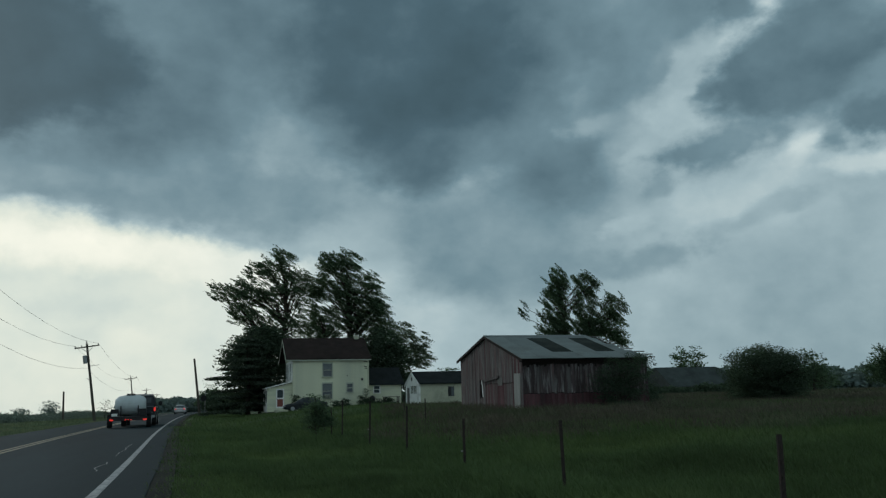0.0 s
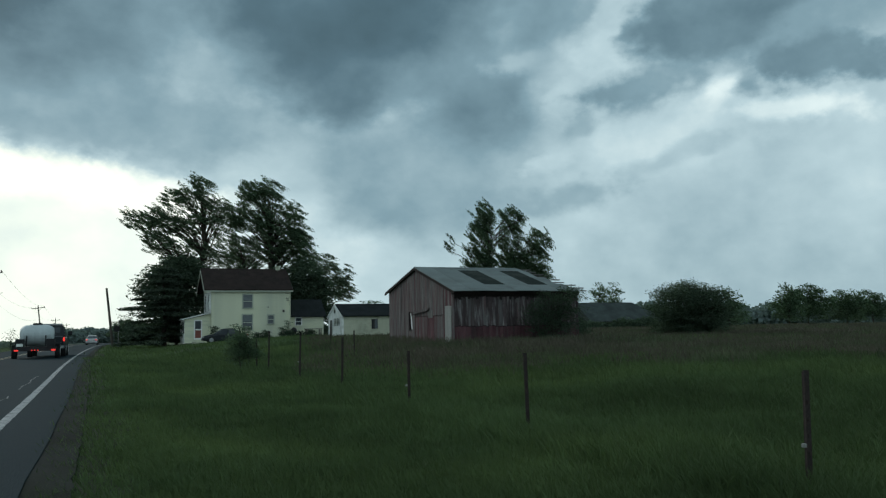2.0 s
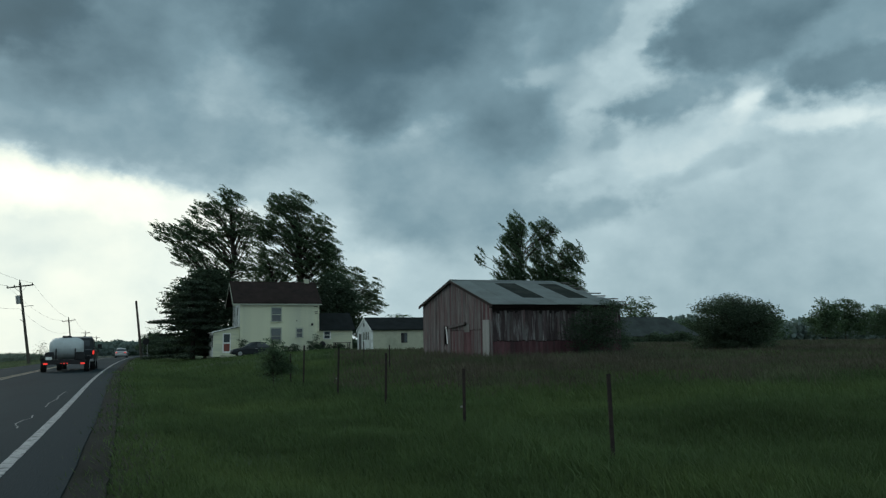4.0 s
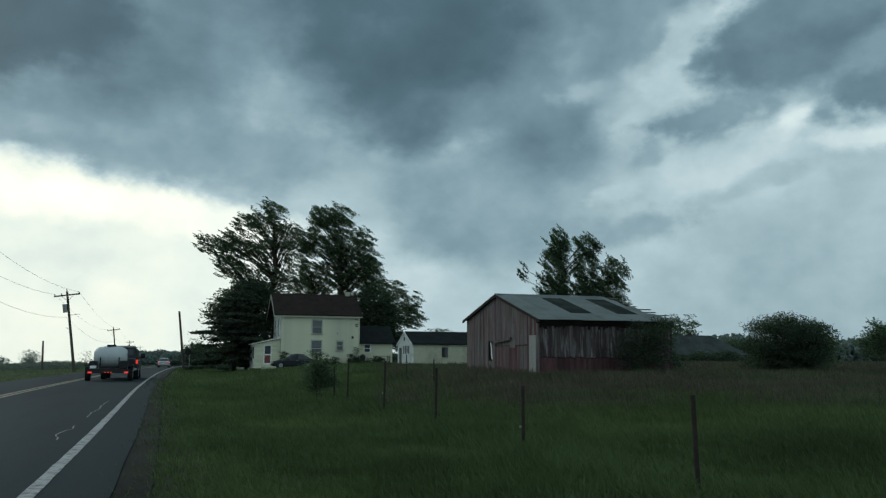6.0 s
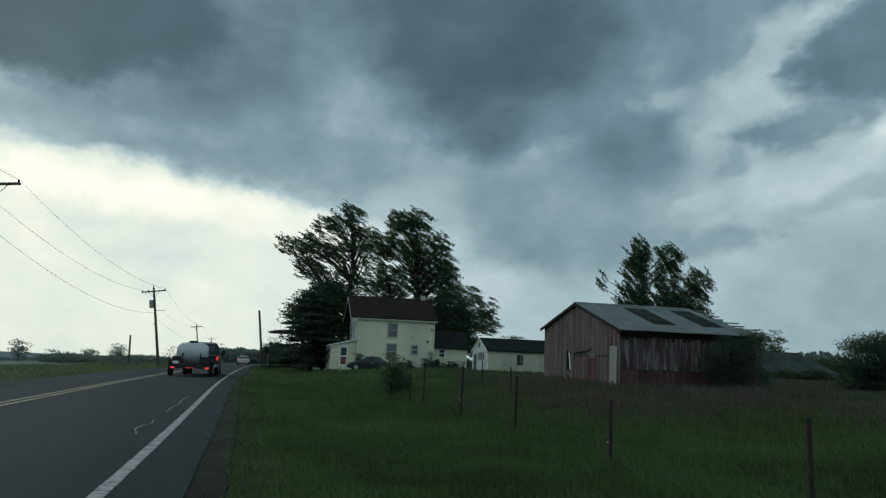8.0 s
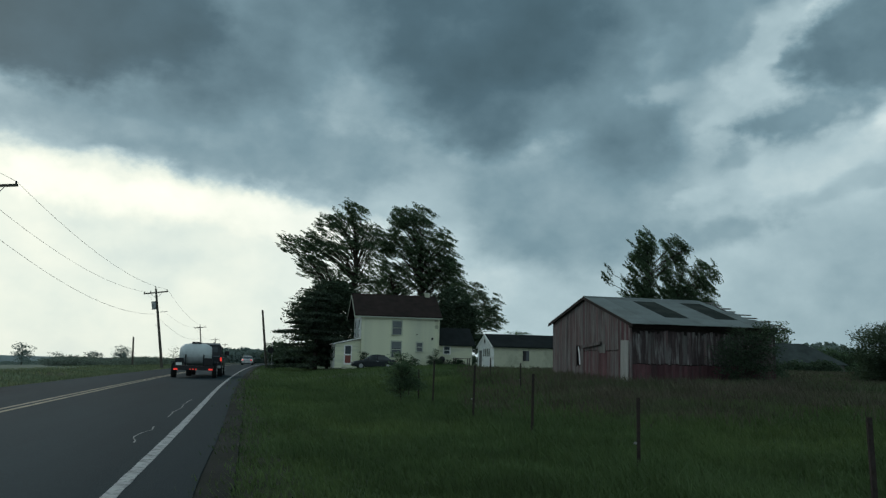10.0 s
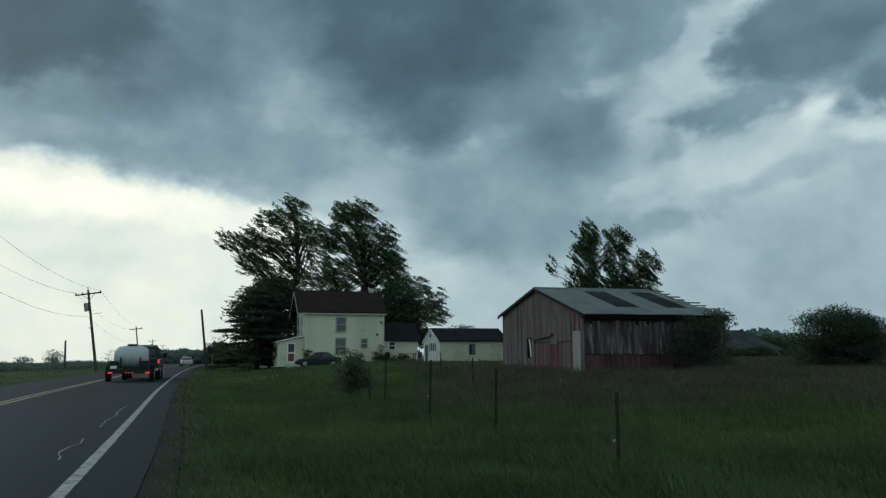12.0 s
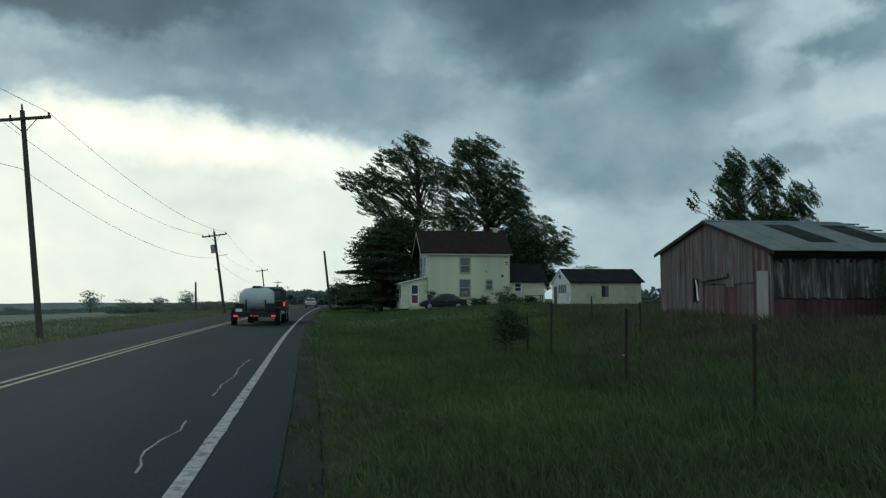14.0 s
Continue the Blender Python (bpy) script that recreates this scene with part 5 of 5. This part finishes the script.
def build_sedan(name, label, loc, rz, paint, lit=False, length=4.6):
    c = thing(name, label, "car", loc=loc, rz=rz)
    k = length / 4.6
    prof = [(-2.30, 0.70, 0.36, 0.80), (-2.22, 0.80, 0.26, 0.92), (-1.65, 0.86, 0.22, 0.98), (-0.6, 0.88, 0.20, 0.94), (0.8, 0.88, 0.20, 0.93), (1.6, 0.86, 0.22, 0.84), (2.15, 0.78, 0.26, 0.72), (2.3, 0.66, 0.36, 0.62)]
    part("body", loft(bmesh.new(), [section(y * k, w, a, b) for y, w, a, b in prof]), paint, c)
    cab = [(-1.72, 0.70, 0.90, 0.97), (-1.05, 0.62, 0.88, 1.36), (-0.3, 0.60, 0.88, 1.43), (0.35, 0.61, 0.88, 1.37), (1.15, 0.70, 0.88, 0.94)]
    part("cabin", loft(bmesh.new(), [section(y * k, w, a, b, min(0.08, (b - a) * 0.4), 0.0) for y, w, a, b in cab]), "window", c, "dark tinted glasshouse")
    part("roof", loft(bmesh.new(), [section(y * k, w, a, b, 0.03, 0) for y, w, a, b in ((-1.08, 0.60, 1.32, 1.385), (-0.3, 0.60, 1.385, 1.45), (0.38, 0.60, 1.33, 1.39))]), paint, c)
    for s in (-1, 1):
        for yy in (-1.42, 1.42):
            wheel(c, s * 0.78, yy * k, 0.33, 0.33, 0.21, s)
        part("headlight", boxed(s * 0.62 - 0.16, s * 0.62 + 0.16, 2.16 * k, 2.28 * k, 0.55, 0.67, bevel=0.03), "rim", c)
        part("tail_light", boxed(s * 0.64 - 0.15, s * 0.64 + 0.15, -2.31 * k, -2.2 * k, 0.70, 0.86, bevel=0.03), "tail" if lit else "dim_red", c)
        part("mirror", boxed(s * 0.98 - 0.1, s * 0.98 + 0.1, 0.62 * k, 0.78 * k, 0.94, 1.08, bevel=0.03), paint, c)
        part("door_handle", boxed(s * 0.875 - 0.02, s * 0.875 + 0.02, -0.35 * k, -0.15 * k, 0.78, 0.81), "rim", c)
        part("pillar", boxed(s * 0.655 - 0.02, s * 0.655 + 0.02, -0.32 * k, -0.24 * k, 0.9, 1.36), paint, c)
    part("bumper", boxed(-0.74, 0.74, -2.38 * k, -2.24 * k, 0.32, 0.52, bevel=0.04), paint, c)
    part("bumper", boxed(-0.72, 0.72, 2.2 * k, 2.36 * k, 0.30, 0.48, bevel=0.04), paint, c)
    part("plate", boxed(-0.26, 0.26, -2.405 * k, -2.38 * k, 0.56, 0.68), "white_paint", c)
    return c


def build_pickup(loc):
    c = thing("pickup_truck", "dark pickup truck pulling a trailer along the lane", "truck", loc=loc)
    low = [(-2.75, 0.90, 0.55, 1.10), (-2.6, 0.96, 0.48, 1.16), (-0.75, 0.97, 0.45, 1.16), (0.9, 0.97, 0.45, 1.18), (2.2, 0.95, 0.46, 1.14), (2.65, 0.88, 0.50, 1.02), (2.75, 0.80, 0.58, 0.92)]
    part("body", loft(bmesh.new(), [section(y, w, a, b, 0.09, 0.05) for y, w, a, b in low]), "car_dark", c)
    cab = [(-0.85, 0.86, 1.1, 1.2), (-0.72, 0.80, 1.1, 1.80), (0.0, 0.78, 1.1, 1.90), (0.75, 0.80, 1.1, 1.84), (1.45, 0.88, 1.1, 1.2)]
    part("cabin", loft(bmesh.new(), [section(y, w, a, b, min(0.1, (b - a) * 0.4), 0) for y, w, a, b in cab]), "car_dark", c)
    part("rear_window", boxed(-0.62, 0.62, -0.815, -0.785, 1.3, 1.66, bevel=0.01), "window", c)
    for s in (-1, 1):
        part("side_window", boxed(s * 0.835 - 0.012, s * 0.835 + 0.012, -0.5, 0.85, 1.28, 1.68), "window", c)
        for yy in (-1.75, 1.75):
            wheel(c, s * 0.85, yy, 0.4, 0.4, 0.26, s)
        part("tail_light", boxed(s * 0.9 - 0.05, s * 0.9 + 0.05, -2.77, -2.68, 0.86, 1.08, bevel=0.02), "tail", c, "glowing red tail light")
        part("mirror", boxed(s * 1.1 - 0.12, s * 1.1 + 0.12, 0.95, 1.1, 1.2, 1.46, bevel=0.03), "black", c)
        part("bed_rail", boxed(s * 0.9 - 0.06, s * 0.9 + 0.06, -2.65, -0.85, 1.14, 1.2, bevel=0.015), "black", c)
    part("tailgate", boxed(-0.78, 0.78, -2.79, -2.73, 0.66, 1.12, bevel=0.02), "car_dark", c)
    part("bumper", boxed(-0.92, 0.92, -2.92, -2.76, 0.46, 0.62, bevel=0.03), "steel", c)
    # the trailer with the tank
    t = thing("tank_trailer", "low trailer carrying a white plastic water tank", "trailer", loc=(loc[0] - 0.3, loc[1] - 5.1, loc[2]))
    part("deck", boxed(-0.98, 0.98, -1.5, 1.4, 0.50, 0.62, bevel=0.02), "black", t)
    part("tongue", boxed(-0.06, 0.06, 1.4, 2.3, 0.5, 0.6), "black", t)
    bm = bmesh.new()
    rings = []
    for i in range(15):
        u = -1 + 2 * i / 14
        r = 0.58 * (1 - abs(u) ** 5 * 0.35) * (1.0 if i % 3 else 0.972)
        rings.append([(u * 0.80, math.cos(a) * r * 1.25, 1.2 + math.sin(a) * r) for a in np.linspace(0, 2 * math.pi, 24, endpoint=False)])
    tank = part("tank", loft(bm, rings), "tank", t, "white ribbed plastic tank")
    part("lid", tube(bmesh.new(), (0, 0, 1.76), (0, 0, 1.86), 0.24, 0.22, 16), "black", tank)
    for xx in (-0.45, 0.45):
        part("strap", boxed(xx - 0.03, xx + 0.03, -0.75, -0.71, 0.62, 1.2), "black", tank)
    for s in (-1, 1):
        wheel(t, s * 1.02, -0.5, 0.36, 0.36, 0.24, s)
        part("mudguard", boxed(s * 1.02 - 0.15, s * 1.02 + 0.15, -1.0, 0.0, 0.76, 0.82, bevel=0.02), "black", t)
        part("pump", boxed(s * 0.72 - 0.2, s * 0.72 + 0.2, -1.46, -1.05, 0.62, 1.02, bevel=0.03), "black", t, "black pump box on the deck")
        part("tail_light", boxed(s * 0.86 - 0.1, s * 0.86 + 0.1, -1.54, -1.49, 0.40, 0.48, bevel=0.01), "tail", t, "glowing red tail light")
    for xx in (-0.14, 0.0, 0.14):
        part("marker_lamp", boxed(xx - 0.03, xx + 0.03, -1.54, -1.5, 0.42, 0.47), "tail", t)
    part("rear_rail", boxed(-0.98, 0.98, -1.52, -1.46, 0.4, 0.62, bevel=0.01), "black", t)
    part("plate", boxed(-0.86, -0.56, -1.535, -1.52, 0.64, 0.78), "white_paint", t)


def build_vehicles():
    build_pickup((-2.75, 55.0, 0.0))
    build_sedan("sedan", "pale grey sedan far down the lane with lit tail lights", (-2.6 + bend(140), 140, road_z(140)), -2, "car_silver", True)
    build_sedan("parked_car", "dark parked sedan on the grass before the farmhouse", (11.35, 84.3, ground_z(11.4, 84.3) + 0.02), 88, "car_dark", False, 4.3)


# ---- growth near the ground ----
def blades(rng, x, y, z, n, height, width, spread, wind=-0.18):
    """n curved blades at each place, as two quads a blade."""
    k = len(x)
    S = np.repeat(np.broadcast_to(spread, (k,)), n)
    X = np.repeat(x, n) + rng.normal(0, 1, k * n) * S
    Y = np.repeat(y, n) + rng.normal(0, 1, k * n) * S
    Zb = np.repeat(z, n) - 0.03
    H = np.repeat(height, n) * rng.uniform(0.55, 1.25, k * n)
    W = np.repeat(width, n) * rng.uniform(0.7, 1.3, k * n)
    a = rng.uniform(0, 2 * np.pi, k * n)
    lx, ly = wind * H + rng.normal(0, 0.32, k * n) * H, rng.normal(0, 0.32, k * n) * H
    cx, cy = np.cos(a) * W / 2, np.sin(a) * W / 2
    p0, p1 = np.stack([X - cx, Y - cy, Zb], 1), np.stack([X + cx, Y + cy, Zb], 1)
    mx, my, mz = X + lx * 0.35, Y + ly * 0.35, Zb + H * 0.6
    p2, p3 = np.stack([mx + cx * 0.8, my + cy * 0.8, mz], 1), np.stack([mx - cx * 0.8, my - cy * 0.8, mz], 1)
    p4 = np.stack([X + lx, Y + ly, Zb + H], 1)
    V = np.stack([p0, p1, p2, p3, p4], 1).reshape(-1, 3)
    i = np.arange(k * n)[:, None] * 5
    return V, np.concatenate([i + np.array([0, 1, 2, 3])], 0), i + np.array([3, 2, 4])


def sow(name, label, mat, x, y, n, h, w, spread, seed, category, wind=-0.18):
    rng = np.random.default_rng(seed)
    z = np.array([ground_z(a, b) for a, b in zip(x, y)])
    V, q, t = blades(rng, x, y, z, n, h, w, spread, wind)
    ob = raw(name, V.tolist(), q.tolist() + t.tolist(), mat)
    return tagged(ob, label, category, kind="stuff")


def build_growth():
    rng = np.random.default_rng(5)
    # near meadow: thick close by, thinner away
    r = 2.2 * (45 / 2.2) ** rng.random(64000)
    a = np.radians(rng.uniform(-6, 62, len(r)))
    x, y = r * np.sin(a), r * np.cos(a) + 1.0
    keep = (x > -0.42 + rng.random(len(x)) * 0.5) & ~((x > BX0 - 0.2) & (x < BX1 + 0.4) & (y > BY0 - 0.2) & (y < BY1 + 0.4))
    x, y, r = x[keep], y[keep], r[keep]
    bare = (x > -0.5) & (x < 0.3) & (rng.random(len(x)) < 0.5)
    x, y, r = x[~bare], y[~bare], r[~bare]
    # and on behind, where the meadow runs back along the road
    bx, by = 0.9 + 13 * rng.random(30000) ** 1.3, rng.uniform(-9, 7, 30000)
    side = by < 0.58 * bx + 0.6 + 1.5 * rng.random(30000)
    x, y, r = np.append(x, bx[side]), np.append(y, by[side]), np.append(r, np.full(side.sum(), 4.0))
    tall = 0.08 + 0.06 * np.clip((x - 0.3) / 2.5, 0, 1) + 0.10 * (np.abs(x - 4.7) < 0.6) + 0.05 * np.sin(x * 1.3) * np.sin(y * 0.9)
    sow("meadow_grass", "long wet green grass bent by the wind", "grass", x, y, 9, tall + 0.003 * r, 0.0045 + 0.0009 * r, 0.06 + 0.008 * r, 1, "grass")
    # verge and lawn farther off
    y = rng.uniform(28, 130, 16000)
    x = rng.uniform(0.2, 30, 16000) + np.array([bend(v) for v in y])
    keep = ~((x > BX0 - 0.2) & (x < BX1 + 0.4) & (y > BY0 - 0.2) & (y < BY1 + 0.4)) & ~((x > 7.4) & (x < 30) & (y > 79))
    x, y = x[keep], y[keep]
    sow("lawn_grass", "rough green grass towards the farmhouse", "grass", x, y, 4, np.full(len(x), 0.2), np.full(len(x), 0.045), 0.4, 2, "grass")
    y = rng.uniform(77.5, 83.2, 3200)
    x = rng.uniform(4.5, 20, 3200)
    sow("yard_grass", "unmown grass in front of the parked car", "grass", x, y, 6, np.full(len(x), 0.30), np.full(len(x), 0.03), 0.2, 6, "grass")
    y = rng.uniform(12, 160, 9000)
    x = -8.2 - rng.random(9000) ** 1.5 * 9 + np.array([bend(v) for v in y])
    sow("verge_grass", "wet grass verge along the far side of the road, paled for haze", "pale_grass", x, y, 4, np.full(len(x), 0.2), np.full(len(x), 0.045), 0.35, 3, "grass")
    # brown dead weeds in front of and beside the barn
    r = 17.5 * (95 / 17.5) ** (rng.random(26000) ** 0.9)
    a = np.radians(rng.uniform(14, 60, len(r)))
    x, y = r * np.sin(a), r * np.cos(a) + 3
    edge = 21.0 + 2.0 * np.sin(a * 23) + rng.normal(0, 1.6, len(r))
    keep = (r > edge) & (x > 5.4) & ~((x > BX0 - 0.15) & (x < BX1 + 0.6) & (y > BY0 - 0.15) & (y < BY1 + 0.4)) & ~((x < 31) & (y > 60)) & (rng.random(len(r)) < 0.35 + 0.65 * (np.degrees(a) > 20))
    x, y, r = x[keep], y[keep], r[keep]
    sow("dead_weeds", "tall brown dead weeds standing in the meadow", "weeds", x, y, 9, 0.24 + 0.14 * rng.random(len(x)) + 0.14 * ((x > 9) & (x < 21) & (y > 26) & (y < 40)), 0.009 + 0.0007 * r, 0.2 + 0.003 * r, 4, "weeds", -0.15)


def build_shrubs():
    gz = ground_z
    build_tree("shrub", "small green shrub beside the fence", (4.15, 28.0, gz(4.15, 28.0)), [(0.0, 0, 1.22, 0.24, 0.3, 0.30), (0.03, 0, 0.95, 0.34, 0.32, 0.34), (0.24, 0, 0.8, 0.3, 0.3, 0.4), (0.0, 0, 0.5, 0.4, 0.32, 0.4)], 61,
               "leaf", 0.02, per=1000, size=0.07, clump=(0.16, 0.27), density=2.2, category="bush")
    for x, y, w, h in ((16.6, 90.6, 0.45, 1.1), (18.3, 90.5, 0.25, 1.5), (19.0, 90.5, 0.35, 2.0), (12.2, 90.7, 0.7, 1.2), (11.3, 91.1, 0.4, 2.0), (15.6, 90.6, 0.6, 0.9), (22.0, 91.8, 1.0, 0.9), (20.4, 92.0, 0.7, 0.8)):
        build_tree("shrub", "ragged climbing shrub against the farmhouse wall", (x, y, gz(x, y)), [(0, 0, h * 0.5, w, 0.3, h * 0.42), (0.1, 0, h * 0.25, w * 0.9, 0.3, h * 0.22)], int(x * 31), "bush", 0.02,
                   per=420, size=0.15, clump=(0.2, 0.36), density=0.9, category="bush", group="shrubs at the farmhouse")
    build_tree("verge_tree", "small bare-topped tree beyond the road", (-10.4, 118, gz(-10.4, 118)), [(0, 0, 2.2, 0.9, 0.8, 0.9), (0.2, 0, 1.2, 1.1, 0.8, 0.8)], 71, "leaf_pale", 0.06, per=60, size=0.2, clump=(0.25, 0.5), density=0.16)


def build_far():
    """Woods and hedges towards the horizon."""
    rnd = random.Random(9)

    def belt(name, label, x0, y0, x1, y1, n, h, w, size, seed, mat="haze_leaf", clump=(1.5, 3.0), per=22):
        cs = []
        for i in range(n):
            t = rnd.random()
            x, y = x0 + (x1 - x0) * t + rnd.uniform(-w, w), y0 + (y1 - y0) * t + rnd.uniform(-w, w)
            hh = h * (0.55 + 0.45 * abs(math.sin(t * 17 + seed))) * rnd.uniform(0.5, 1.0)
            cs.append(((x, y, ground_z(x, y) + hh * rnd.uniform(0.25, 1.0)), size * rnd.uniform(*clump)))
        v, f = leaf_cloud(rnd, cs, per / size ** 2, size, aspect=1.5)
        tagged(raw(name, v.tolist(), f.tolist(), mat), label, "woods", kind="stuff")

    belt("far_woods", "dark belt of trees where the road runs out of sight", 8, 215, 60, 250, 240, 5.0, 8, 0.9, 1, "bush")
    # belts in haze_leaf carry the haze in their leaf colour
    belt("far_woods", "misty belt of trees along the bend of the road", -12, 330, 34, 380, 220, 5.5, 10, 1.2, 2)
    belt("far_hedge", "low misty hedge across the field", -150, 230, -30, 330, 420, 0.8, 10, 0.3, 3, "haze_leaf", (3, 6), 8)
    belt("far_hedge", "low bushes along the edge of the field", -19, 92, -12.5, 150, 300, 0.95, 1.8, 0.14, 4, "hedge", (3, 6), 8)
    belt("far_brush", "dark brush in front of the far shed", 52, 93, 70, 94, 120, 1.3, 1.0, 0.3, 7, "bush", (2, 3.2), 14)
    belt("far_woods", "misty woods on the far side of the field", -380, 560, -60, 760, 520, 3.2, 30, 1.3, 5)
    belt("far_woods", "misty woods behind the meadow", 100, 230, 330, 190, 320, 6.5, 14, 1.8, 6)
    for i, (x, y, h) in enumerate(((-42, 170, 4.4), (-36, 170, 2.8), (-30, 172, 3.0), (-25, 172, 3.6), (6.0, 262, 8.4), (9.5, 250, 6.8))):
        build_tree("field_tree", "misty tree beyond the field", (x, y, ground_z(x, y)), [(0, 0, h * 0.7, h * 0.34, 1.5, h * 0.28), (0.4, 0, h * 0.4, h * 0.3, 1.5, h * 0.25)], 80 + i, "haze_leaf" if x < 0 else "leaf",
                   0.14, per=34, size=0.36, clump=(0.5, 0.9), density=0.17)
    # hills along the horizon, pale because their colour holds the haze
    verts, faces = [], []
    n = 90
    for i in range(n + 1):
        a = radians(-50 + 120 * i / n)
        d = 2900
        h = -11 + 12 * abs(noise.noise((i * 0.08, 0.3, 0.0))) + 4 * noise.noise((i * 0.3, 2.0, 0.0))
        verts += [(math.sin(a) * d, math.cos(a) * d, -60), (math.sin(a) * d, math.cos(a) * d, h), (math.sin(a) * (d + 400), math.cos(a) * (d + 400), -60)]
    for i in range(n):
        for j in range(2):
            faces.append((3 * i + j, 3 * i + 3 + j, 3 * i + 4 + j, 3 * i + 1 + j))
    tagged(raw("backdrop", verts, faces, "hill"), "low hills along the horizon, greyed by haze in their colour", "hills", kind="structure")


build_poles()
build_fence()
build_vehicles()
build_shrubs()
build_growth()
build_far()
